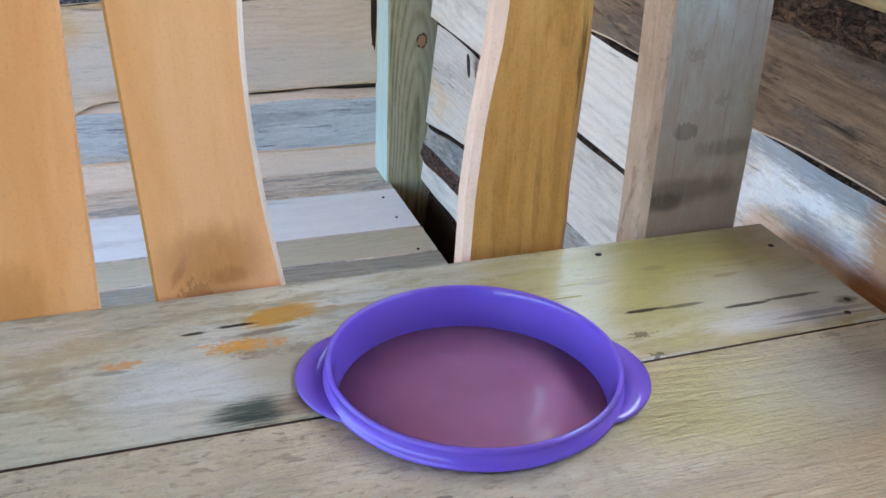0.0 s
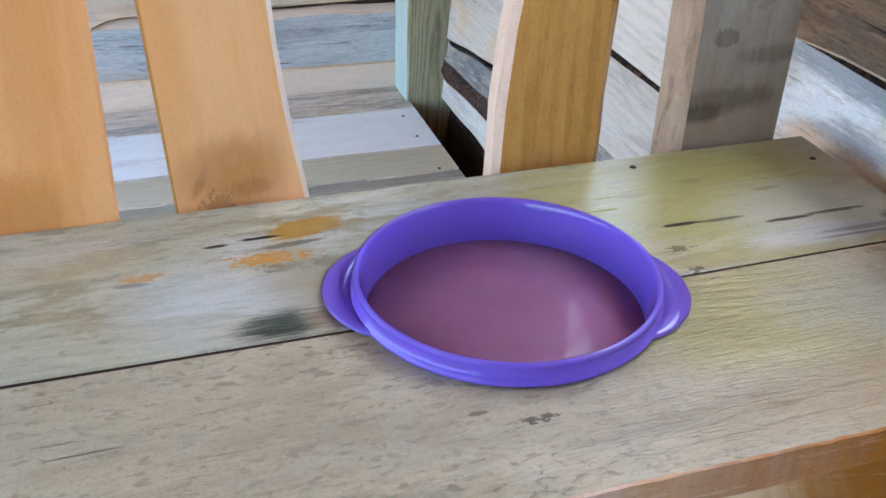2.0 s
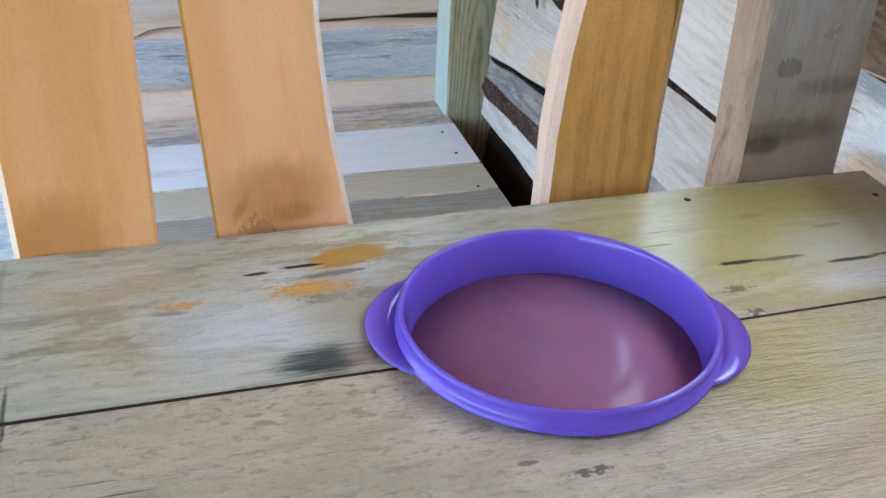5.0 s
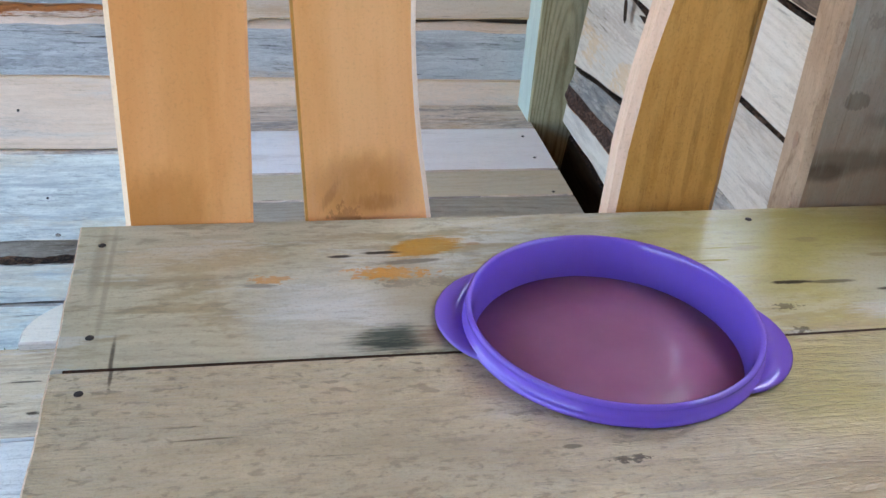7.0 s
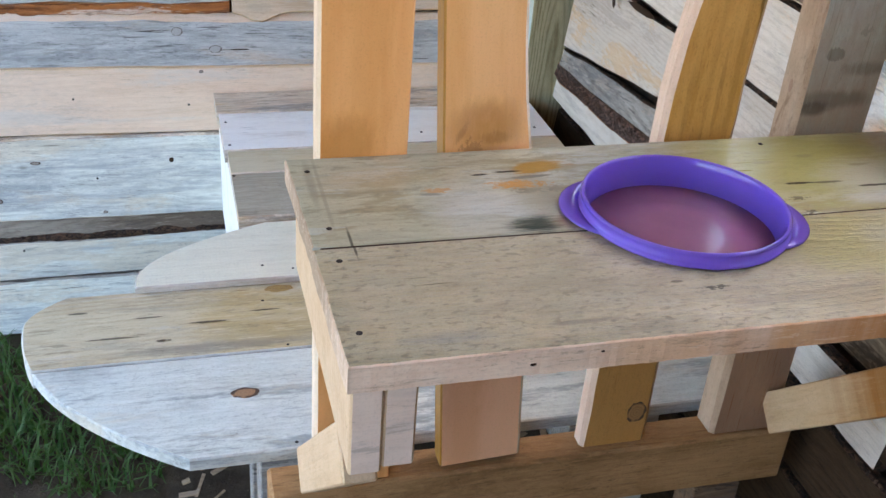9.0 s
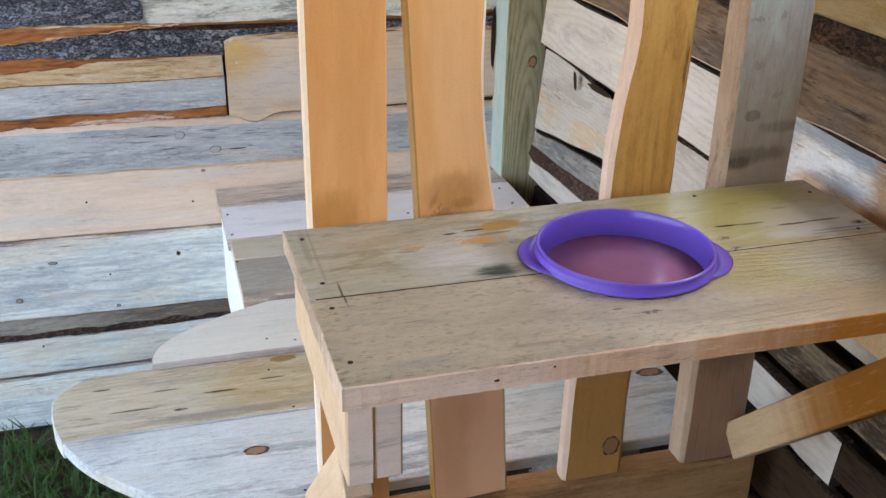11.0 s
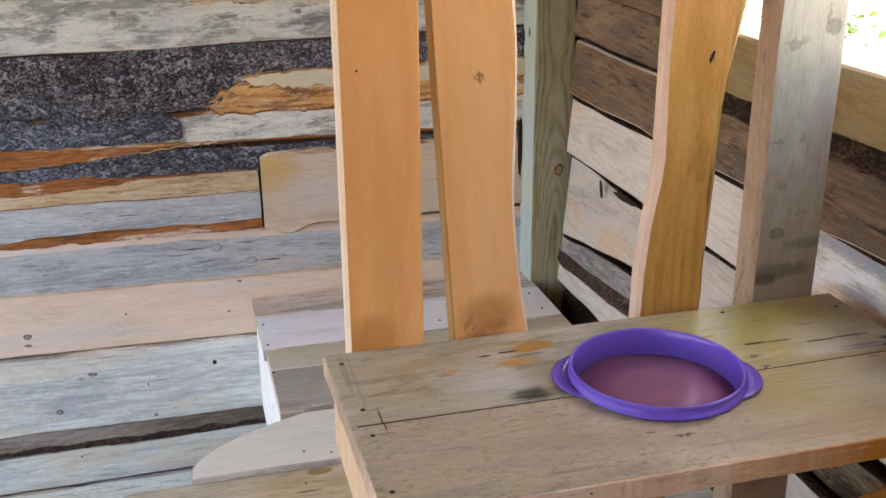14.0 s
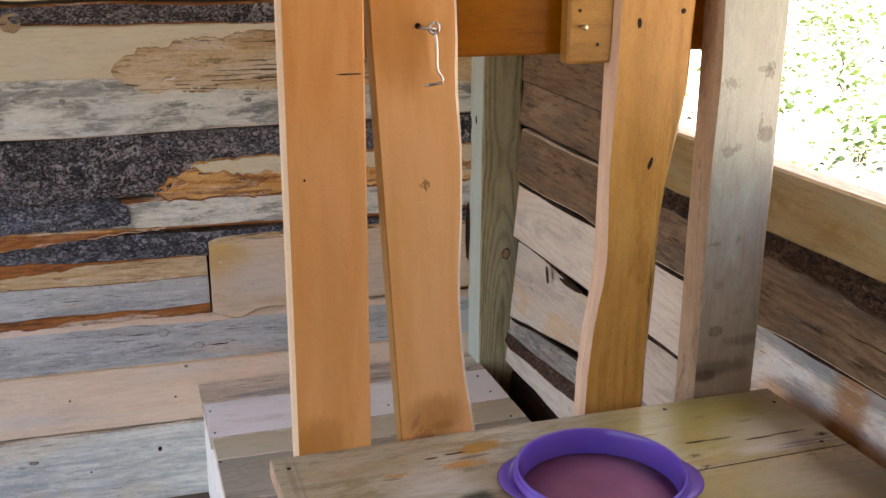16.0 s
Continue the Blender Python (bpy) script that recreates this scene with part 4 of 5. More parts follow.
def table_left(y):
    return -0.362 + 0.255 * ((0.375 - y) / 0.335) ** 2.2 if y < 0.375 else -0.362 + 0.065 * ((y - 0.375) / 0.075) ** 2


def strip_outline(y0, y1, x1, edge, n=24):
    return [(edge(y1 + (y0 - y1) * i / n), y1 + (y0 - y1) * i / n) for i in range(n + 1)] + [(x1, y0), (x1, y1)]


TABLE_TAN = wood("tan_checked_pine", (0.64, 0.56, 0.40), (0.50, 0.40, 0.26), stain=(0.30, 0.26, 0.20), stained=0.2, knots=0.0, cracks=0.5, relief=0.5, shift=False, heart=0.35, marks=((-0.02, 0.36, 0.10, 0.09, (0.50, 0.35, 0.12), 0.5), (-0.10, 0.290, 0.16, 0.012, (0.26, 0.23, 0.19), 0.6), (-0.023, 0.371, 0.022, 0.002, (0.05, 0.04, 0.03), 0.9), (-0.106, 0.352, 0.03, 0.0025, (0.05, 0.04, 0.03), 0.9), (-0.17, 0.315, 0.011, 0.003, (0.04, 0.03, 0.02), 0.9), (-0.24, 0.33, 0.035, 0.0025, (0.06, 0.05, 0.04), 0.8), (-0.288, 0.399, 0.014, 0.003, (0.06, 0.05, 0.04), 0.8), (-0.19, 0.375, 0.02, 0.002, (0.06, 0.05, 0.04), 0.8)), patches=(((0.42, 0.37, 0.29), 0.6, 3.0, 22.0, 0.5, 0.62, 3.0), ((0.70, 0.66, 0.56), 0.6, 3.0, 16.0, 0.52, 0.64, 6.0)))
TABLE_BLUE = wood("bluish_table_pine", (0.80, 0.82, 0.745), (0.62, 0.63, 0.56), stain=(0.33, 0.355, 0.34), stained=0.4, knots=0.0, cracks=0.15, relief=0.5, shift=False, heart=0.15, rings=0.5, patches=(((0.33, 0.355, 0.34), 0.8, 4.0, 22.0, 0.50, 0.62, 2.0), ((0.76, 0.68, 0.52), 0.5, 3.0, 14.0, 0.54, 0.66, 7.0)))
table_front = outline_plank("plank", strip_outline(0.064, 0.268, 0.62, table_left), 0.552, 0.570, (TABLE_BLUE, WALL_BLUE), table, "bluish white plank with a rounded end")
table_back = outline_plank("plank", strip_outline(0.271, 0.445, 0.62, table_left), 0.542, 0.570, (TABLE_TAN, WALL_BLUE), table, "tan plank with dark checks")


MOON = wood("pale_sawn_pine", (0.82, 0.78, 0.64), (0.70, 0.65, 0.51), stain=(0.50, 0.45, 0.36), stained=0.2, knots=0.0, cracks=0.0, rings=0.2, relief=0.4, saw=0.6, shift=False)
MOON_EDGE = wood("serrated_dark_edge", (0.62, 0.55, 0.47), (0.36, 0.29, 0.23), stained=0.3, knots=0.0, cracks=0.0, relief=1.0, saw=1.0, shift=False)
TABLE_RING = wood("resin_ring", (0.45, 0.30, 0.12), (0.20, 0.12, 0.05), stained=0.4, knots=0.0, cracks=0.8)


def moon_left(y):
    return -0.208 + 0.21 * (max(0, (y - 0.455)) / 0.157) ** 2.0


outline_plank("plank", strip_outline(0.438, 0.612, 0.55, moon_left), 0.5715, 0.5825, (MOON, MOON_EDGE), table, "pale sawn half-moon plank")
knot(table_front, (-0.068, 0.181, 0.5702), 0.020, 0.011, y=(0, 1, 0))
knot(table_front, (0.588, 0.232, 0.5702), 0.024, 0.013, y=(0, 1, 0))
knot(table_back, (0.004, 0.425, 0.5702), 0.022, 0.010, y=(0, 1, 0), material=TABLE_RING)
for x, y, z in ((-0.016, 0.475, 0.5825), (0.0, 0.279, 0.570), (-0.014, 0.074, 0.570), (-0.024, 0.395, 0.570), (0.03, 0.46, 0.5825)):
    nail(table, (x, y, z))
for x, y in ((-0.034, 1.014), (-0.034, 0.908), (-0.036, 0.779), (0.590, 0.93), (0.59, 1.02), (0.348, 0.93), (0.282, 0.747), (0.59, 0.80)):
    nail(bench, (x, y, 0.5865), 0.0028)
for x in (-0.05, 0.50):
    part("leg", box(bmesh.new(), x, 0.20, 0.0, x + 0.07, 0.27, 0.541), WALL_GREY, table)
    part("leg", box(bmesh.new(), x, 0.36, 0.0, x + 0.07, 0.43, 0.541), WALL_GREY, table)

# ---- slatted partition ----
BEAM = wood("orange_stained_beam", (0.33, 0.125, 0.03), (0.21, 0.07, 0.015), stain=(0.14, 0.05, 0.013), stained=0.3, knots=0.0, cracks=0.1, rings=0.8, rough=0.36, gloss=0.3, relief=0.15, tone=0.0)
# two broad low marks: brown stain, with under-counter shade and warm bounce painted in
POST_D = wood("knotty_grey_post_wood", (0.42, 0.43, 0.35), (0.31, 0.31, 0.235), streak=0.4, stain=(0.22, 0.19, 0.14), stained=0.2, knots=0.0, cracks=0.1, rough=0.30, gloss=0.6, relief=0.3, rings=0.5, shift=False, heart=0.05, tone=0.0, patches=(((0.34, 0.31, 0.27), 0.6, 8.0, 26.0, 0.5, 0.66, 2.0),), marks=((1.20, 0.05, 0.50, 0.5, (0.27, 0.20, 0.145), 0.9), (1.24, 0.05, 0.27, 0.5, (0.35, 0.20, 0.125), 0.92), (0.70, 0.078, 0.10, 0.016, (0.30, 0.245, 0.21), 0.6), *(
    (1.93 - z, x - 0.5255, hz, hx, (0.085, 0.065, 0.048), (0.5 if z > 1.1 else 0.75) * k, 0, hx < 0.02) for x, z, hx, hz, k in ((0.604, 1.352, 0.012, 0.011, 1.0), (0.596, 1.362, 0.003, 0.016, 1.0), (0.552, 1.333, 0.010, 0.007, 0.9), (0.566, 1.337, 0.006, 0.006, 0.7), (0.545, 1.213, 0.010, 0.003, 0.8), (0.578, 1.216, 0.004, 0.005, 0.7), (0.556, 1.157, 0.008, 0.006, 0.6), (0.586, 1.118, 0.007, 0.005, 0.6), (0.556, 1.092, 0.012, 0.008, 0.7), (0.602, 1.432, 0.006, 0.010, 1.0), (0.594, 1.434, 0.012, 0.004, 0.7), (0.548, 1.418, 0.010, 0.007, 0.8), (0.565, 1.040, 0.05, 0.010, 0.7), (0.545, 1.030, 0.02, 0.008, 1.0), (0.60, 1.075, 0.03, 0.008, 0.6), (0.57, 0.75, 0.04, 0.04, 0.6)))))
POST_SIDE = wood("pinkish_post_edge", (0.47, 0.335, 0.235), (0.34, 0.22, 0.14), stain=(0.24, 0.16, 0.11), stained=0.3, knots=0.0, cracks=0.1, relief=0.3, patches=(((0.22, 0.14, 0.09), 0.7, 6.0, 20.0, 0.54, 0.64, 2.0),))
RAIL = wood("rough_orange_brown_rail", (0.46, 0.27, 0.14), (0.30, 0.165, 0.08), stain=(0.12, 0.065, 0.03), stained=0.35, knots=0.0, cracks=0.3, relief=0.5, saw=0.2)
SAP_PINK = wood("pinkish_sapwood", (0.72, 0.52, 0.39), (0.58, 0.38, 0.26), stained=0.1, knots=0.0, cracks=0.1, rings=0.5, relief=0.3)
SLAT_C = wood("ochre_slat_wood", (0.56, 0.305, 0.11), (0.41, 0.195, 0.06), stain=(0.19, 0.10, 0.03), stained=0.25, knots=0.0, cracks=0.15, rings=0.7, rings_per_m=60.0, streak=0.5, rough=0.36, relief=0.25, gloss=0.4, shift=False, heart=0.43, patches=(((0.34, 0.165, 0.045), 0.45, 4.0, 40.0, 0.53, 0.66, 2.0),), tone=0.0, marks=((0.77, 0.461, 0.09, 0.006, (0.10, 0.06, 0.025), 0.8), (0.80, 0.464, 0.07, 0.005, (0.30, 0.27, 0.20), 0.75), (0.70, 0.459, 0.05, 0.004, (0.60, 0.38, 0.14), 0.6), (0.86, 0.446, 0.10, 0.005, (0.27, 0.14, 0.04), 0.4), (0.84, 0.417, 0.12, 0.004, (0.28, 0.145, 0.045), 0.3), (0.90, 0.395, 0.06, 0.004, (0.26, 0.14, 0.045), 0.3), (0.88, 0.430, 0.05, 0.003, (0.22, 0.11, 0.035), 0.35), (0.62, 0.478, 0.10, 0.008, (0.16, 0.085, 0.025), 0.6), (0.55, 0.43, 0.10, 0.02, (0.36, 0.18, 0.05), 0.4), (0.70, 0.42, 0.05, 0.015, (0.56, 0.33, 0.12), 0.4), (1.24, 0.39, 0.24, 0.2, (0.50, 0.27, 0.115), 0.8)))
KNOT_SOFT = knot_wood("soft_knot", (0.36, 0.22, 0.14), (0.27, 0.155, 0.095), 1.1)
SLAT_A = wood("orange_slat_wood", (0.85, 0.45, 0.21), (0.71, 0.31, 0.115), stained=0.0, knots=0.0, cracks=0.0, rings=0.9, rough=0.40, gloss=0.5, relief=0.12, shift=False, tone=0.0, streak=0.4, rings_per_m=42.0, heart=0.03, grain=(5.0, 30.0), marks=((0.925, 0.030, 0.035, 0.030, (0.40, 0.16, 0.045), 0.55), (0.945, 0.025, 0.014, 0.018, (0.33, 0.12, 0.03), 0.5), (0.80, 0.05, 0.16, 0.021, (0.58, 0.25, 0.08), 0.3)))
# reddish foot below the counter, painted lighter to make up for missing light
SLAT_B = wood("orange_waney_slat_wood", (0.85, 0.48, 0.235), (0.71, 0.345, 0.135), stained=0.0, knots=0.0, cracks=0.0, rings=1.2, rough=0.40, gloss=0.5, relief=0.12, shift=False, tone=0.0, streak=0.45, rings_per_m=48.0, heart=0.05, grain=(5.0, 30.0), marks=((0.915, 0.045, 0.030, 0.034, (0.42, 0.18, 0.055), 0.75), (0.938, 0.030, 0.012, 0.011, (0.24, 0.095, 0.025), 0.55, 20, True), (0.925, 0.055, 0.008, 0.018, (0.30, 0.12, 0.035), 0.5), (0.915, 0.020, 0.016, 0.004, (0.30, 0.12, 0.04), 0.5, -30), (0.618, 0.050, 0.006, 0.0045, (0.24, 0.10, 0.03), 0.8, 0, True), (0.44, 0.03, 0.07, 0.03, (0.52, 0.21, 0.06), 0.5), (1.22, 0.045, 0.24, 0.2, (0.90, 0.52, 0.33), 0.9), (1.25, 0.03, 0.2, 0.022, (0.66, 0.30, 0.15), 0.35), (1.15, 0.055, 0.12, 0.021, (0.64, 0.28, 0.14), 0.3)))
partition = thing("slatted_partition", (0.3, 0.02, 0.0), "timber partition of upright slats on a bottom rail", "partition")
TOPZ = 1.93
slat_a = plank("slat", axes((-0.003, 0.022, TOPZ), (0, 0, -1), RIGHT), TOPZ - 0.5625, 0.092, 0.021, (SLAT_A, SLAT_A, SLAT_A, SAPWOOD), partition, "smooth orange pine slat with a pale edge", seed=81, chamfer=(0.004, 0.002))
slat_b = plank("slat", axes((0.0695, 0.033, TOPZ), (0.0625, 0, -1), (1, 0, 0.0625)), (TOPZ - 0.5625) / math.cos(0.0625), 0.093, 0.026, (SLAT_B, SAPWOOD, SLAT_B, SLAT_OCHRE), partition, "orange pine slat with a wavy waney edge, hanging askew", seed=82, wane=(0.0, 0.003), chamfer=(0.002, 0.004), hi=lambda u: 0.006 - 0.012 * math.exp(-((u - 0.58) / 0.10) ** 2) + 0.006 * max(0, (u - 0.6)) / 0.4)


def smooth(a, b, x):
    q = min(1.0, max(0.0, (x - a) / (b - a)))
    return q * q * (3 - 2 * q)


def slat_c_left(u):
    """The waney left edge, from a slight belly at the top to a straight foot."""
    z = TOPZ - u * (TOPZ - 0.5625)
    return 0.343 + 0.028 * smooth(0.72, 1.02, z) + 0.017 * smooth(1.03, 1.22, z) + 0.030 * smooth(1.40, 1.93, z)


def slat_c_right(u):
    z = TOPZ - u * (TOPZ - 0.5625)
    return 0.435 + 0.028 * smooth(0.68, 1.02, z) + 0.006 * smooth(1.03, 1.24, z) + 0.026 * smooth(1.24, 1.44, z) + 0.030 * smooth(1.45, 1.93, z)


slat_c = plank("slat", axes((0.0, 0.0315, TOPZ), (0, 0, -1), RIGHT), TOPZ - 0.5625, 0.0, 0.022, (SLAT_C, SLAT_OCHRE, SLAT_OCHRE, SAP_PINK), partition, "ochre pine slat with waney edges", seed=83, wane=(0.0018, 0.0022), chamfer=(0.006, 0.007), size=11.0, lo=slat_c_left, hi=slat_c_right)
FACE_A, FACE_B, FACE_C, FACE_D = 0.0005, 0.0065, 0.0095, 0.0035
knot(slat_c, (0.413, FACE_C, 0.612), 0.014, 0.017, material=KNOT_BROWN)
knot(slat_c, (0.447, FACE_C, 1.323), 0.0028, 0.008, x=(1, 0, -0.35), y=(0.35, 0, 1), material=PITCH, name="pitch_pocket")
knot(slat_c, (0.421, FACE_C, 1.492), 0.003, 0.006, material=PITCH, name="pitch_pocket")
knot(slat_c, (0.478, FACE_C, 1.505), 0.0035, 0.0035, material=PITCH, name="pitch_pocket")
knot(slat_a, (0.019, FACE_A, 1.332), 0.0014, 0.0016, material=PITCH, name="pitch_pocket")
knot(slat_a, (0.072, FACE_A, 1.446), 0.015, 0.0009, material=PITCH, name="pitch_pocket")
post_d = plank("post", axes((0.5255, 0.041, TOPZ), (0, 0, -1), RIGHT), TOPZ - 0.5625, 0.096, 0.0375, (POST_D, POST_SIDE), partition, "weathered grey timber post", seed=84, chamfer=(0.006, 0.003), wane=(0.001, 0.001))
for z in (1.315, 1.05):
    knot(post_d, (0.525, 0.024, z), 0.004, 0.008, x=(0, -1, 0), material=KNOT_SOFT)
part("bottom_rail", box(bmesh.new(), -0.055, -0.004, 0.472, 0.648, 0.046, 0.5615, 0.004), RAIL, partition, "rough brown timber rail")
part("foot", box(bmesh.new(), 0.02, -0.002, 0.0, 0.09, 0.044, 0.471), WALL_BROWN, partition)
part("foot", box(bmesh.new(), 0.52, -0.002, 0.0, 0.59, 0.044, 0.471), WALL_BROWN, partition)
part("top_beam", box(bmesh.new(), 0.10, 0.042, 1.455, 0.640, 0.080, 1.60, 0.003), BEAM, partition)
part("block", box(bmesh.new(), 0.334, 0.018, 1.446, 0.398, 0.0415, 1.60, 0.003), SLAT_OCHRE, partition)

# ---- counter ----
counter = thing("counter", (0.3, -0.17, 0.0), "timber counter shelf of two stained planks on brackets", "counter")
HOLE = (0.317, -0.156, 0.0935)


def arc(y_seam, upper, n=40):
    """The rim of the bowl's hole on one side of the seam, left to right."""
    cx, cy, r = HOLE
    a = math.asin((y_seam - cy) / r)
    lo, hi = (math.pi - a, a) if upper else (math.pi - a, 2 * math.pi + a)
    return [(cx + r * math.cos(lo + (hi - lo) * i / n), cy + r * math.sin(lo + (hi - lo) * i / n)) for i in range(n + 1)]


# the mark paints shade on the outer end of the right brace
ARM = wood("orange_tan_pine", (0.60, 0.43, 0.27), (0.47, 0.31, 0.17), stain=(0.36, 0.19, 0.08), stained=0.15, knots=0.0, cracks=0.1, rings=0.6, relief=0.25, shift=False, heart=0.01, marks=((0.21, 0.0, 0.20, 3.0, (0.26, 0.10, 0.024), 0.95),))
END_GRAIN = wood("pale_end_grain", (0.86, 0.68, 0.56), (0.76, 0.56, 0.44), stained=0.0, knots=0.0, cracks=0.0, rings=0.4, relief=0.5, saw=0.2, patches=(((0.62, 0.52, 0.46), 0.4, 9.0, 30.0, 0.5, 0.66, 2.0), ((0.45, 0.34, 0.26), 0.5, 16.0, 60.0, 0.56, 0.64, 6.0)))
INK = (0.035, 0.028, 0.022)
ARM_PALE = wood("cream_tan_pine", (0.69, 0.50, 0.335), (0.56, 0.37, 0.22), stain=(0.44, 0.28, 0.15), stained=0.12, knots=0.0, cracks=0.1, rings=0.6, relief=0.25)
# real stains, plus painted window light (bluish, pale) and slat shade (yellow, brown corner)
TOP_BACK = wood("stained_lit_worktop_back", (0.47, 0.43, 0.30), (0.30, 0.26, 0.165), stain=(0.25, 0.24, 0.175), stained=0.25, knots=0.0, cracks=0.12, rough=0.34, gloss=0.75, relief=0.12, saw=0.5, streak=0.5, heart=-0.09, patches=(((0.26, 0.21, 0.11), 0.75, 7.0, 26.0, 0.49, 0.60, 1.0), ((0.50, 0.50, 0.43), 0.7, 5.0, 26.0, 0.52, 0.61, 4.0), ((0.17, 0.145, 0.085), 0.5, 40.0, 110.0, 0.54, 0.66, 7.0)), shift=False, tone=0.0, marks=(
    (0.003, -0.160, 0.0014, 0.02, INK, 0.8), (-0.016, -0.055, 0.004, 0.05, (0.20, 0.16, 0.10), 0.5), (-0.008, -0.075, 0.002, 0.07, (0.22, 0.18, 0.12), 0.5), (0.130, -0.120, 0.05, 0.05, (0.46, 0.45, 0.40), 0.4), (0.192, -0.105, 0.026, 0.06, (0.24, 0.195, 0.12), 0.6), (0.50, -0.07, 0.15, 0.09, (0.34, 0.315, 0.085), 0.75),
    (0.575, -0.110, 0.07, 0.045, (0.48, 0.51, 0.52), 0.45), (0.635, -0.04, 0.03, 0.06, (0.22, 0.13, 0.06), 0.5),
    (0.145, -0.105, 0.050, 0.019, (0.52, 0.51, 0.44), 0.25), (0.175, -0.125, 0.026, 0.012, (0.54, 0.53, 0.46), 0.25), (0.05, -0.05, 0.06, 0.02, (0.50, 0.38, 0.22), 0.4),
    (0.211, -0.043, 0.031, 0.0135, (0.36, 0.185, 0.035), 0.97, 14, True), (0.181, -0.077, 0.027, 0.0075, (0.48, 0.225, 0.05), 0.98, -3, True), (0.099, -0.080, 0.012, 0.0050, (0.44, 0.225, 0.07), 0.95, 0, True), (0.092, -0.087, 0.011, 0.0026, (0.14, 0.13, 0.11), 0.7),
    (0.197, -0.0625, 0.024, 0.0032, (0.13, 0.11, 0.075), 0.8, 4), (0.190, -0.090, 0.016, 0.005, (0.15, 0.13, 0.085), 0.75, 0, True), (0.218, -0.090, 0.012, 0.006, (0.19, 0.165, 0.11), 0.7, 0, True), (0.172, -0.153, 0.029, 0.016, (0.060, 0.066, 0.050), 0.95, 8), (0.178, -0.158, 0.022, 0.009, (0.04, 0.045, 0.035), 0.8), (0.202, -0.152, 0.015, 0.012, (0.15, 0.095, 0.065), 0.9), (0.196, -0.118, 0.014, 0.035, (0.33, 0.29, 0.20), 0.5),
    (0.56, -0.145, 0.07, 0.014, (0.50, 0.54, 0.60), 0.5), (0.60, -0.152, 0.05, 0.0016, (0.10, 0.10, 0.11), 0.8), (0.628, -0.168, 0.012, 0.004, (0.07, 0.05, 0.04), 0.7), (0.630, -0.135, 0.012, 0.006, (0.06, 0.045, 0.035), 0.75), (0.560, -0.075, 0.012, 0.003, (0.2, 0.17, 0.08), 0.6), (0.455, -0.060, 0.014, 0.004, (0.25, 0.21, 0.10), 0.6),
    (0.148, -0.053, 0.009, 0.0020, INK, 0.95), (0.178, -0.0495, 0.014, 0.0022, INK, 0.95), (0.469, -0.108, 0.016, 0.0024, INK, 0.95), (0.500, -0.109, 0.02, 0.0024, INK, 0.7), (0.549, -0.121, 0.022, 0.0022, INK, 0.9), (0.590, -0.119, 0.026, 0.0022, INK, 0.8),
    (0.60, -0.145, 0.04, 0.003, (0.12, 0.12, 0.13), 0.7), (0.452, -0.138, 0.009, 0.004, INK, 0.7, 0, True), (0.449, -0.165, 0.007, 0.003, INK, 0.85, 0, True), (0.247, -0.041, 0.006, 0.002, (0.3, 0.18, 0.08), 0.7), (0.51, -0.05, 0.012, 0.004, (0.2, 0.17, 0.08), 0.5)))
# real stains, plus broad right-hand marks that paint the light falling off
TOP_FRONT = wood("stained_shaded_worktop_front", (0.49, 0.405, 0.26), (0.31, 0.24, 0.14), stain=(0.23, 0.20, 0.135), stained=0.3, knots=0.0, cracks=0.05, rough=0.42, gloss=0.6, relief=1.0, saw=0.15, streak=0.15, heart=-0.26, waves=0.18, depth=0.0020, grain=(60.0, 150.0), patches=(((0.25, 0.195, 0.11), 0.55, 9.0, 24.0, 0.46, 0.66, 1.0), ((0.52, 0.47, 0.34), 0.45, 9.0, 26.0, 0.48, 0.66, 4.0), ((0.13, 0.10, 0.055), 0.7, 90.0, 200.0, 0.54, 0.64, 7.0)), shift=False, tone=0.0, marks=(
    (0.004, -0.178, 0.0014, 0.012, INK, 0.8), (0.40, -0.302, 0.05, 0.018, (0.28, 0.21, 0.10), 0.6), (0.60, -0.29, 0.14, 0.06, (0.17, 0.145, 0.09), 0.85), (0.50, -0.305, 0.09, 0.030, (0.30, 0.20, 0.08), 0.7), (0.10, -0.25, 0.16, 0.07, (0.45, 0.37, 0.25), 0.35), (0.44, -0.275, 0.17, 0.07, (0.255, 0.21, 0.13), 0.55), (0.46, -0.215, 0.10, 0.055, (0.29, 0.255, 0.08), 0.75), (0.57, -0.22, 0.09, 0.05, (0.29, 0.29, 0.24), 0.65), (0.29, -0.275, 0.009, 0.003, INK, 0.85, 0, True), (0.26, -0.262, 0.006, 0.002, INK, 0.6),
    (0.34, -0.30, 0.05, 0.004, (0.22, 0.18, 0.12), 0.6), (0.16, -0.305, 0.03, 0.003, (0.20, 0.16, 0.11), 0.6), (0.42, -0.29, 0.06, 0.004, (0.24, 0.19, 0.12), 0.6), (0.05, -0.31, 0.04, 0.008, (0.26, 0.24, 0.20), 0.5)))
seam = -0.168
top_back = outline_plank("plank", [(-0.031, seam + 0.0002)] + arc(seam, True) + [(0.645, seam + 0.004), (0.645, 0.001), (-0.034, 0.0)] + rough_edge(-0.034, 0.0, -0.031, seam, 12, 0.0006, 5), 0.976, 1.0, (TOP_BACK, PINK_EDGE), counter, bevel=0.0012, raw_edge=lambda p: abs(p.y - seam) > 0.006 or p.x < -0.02)
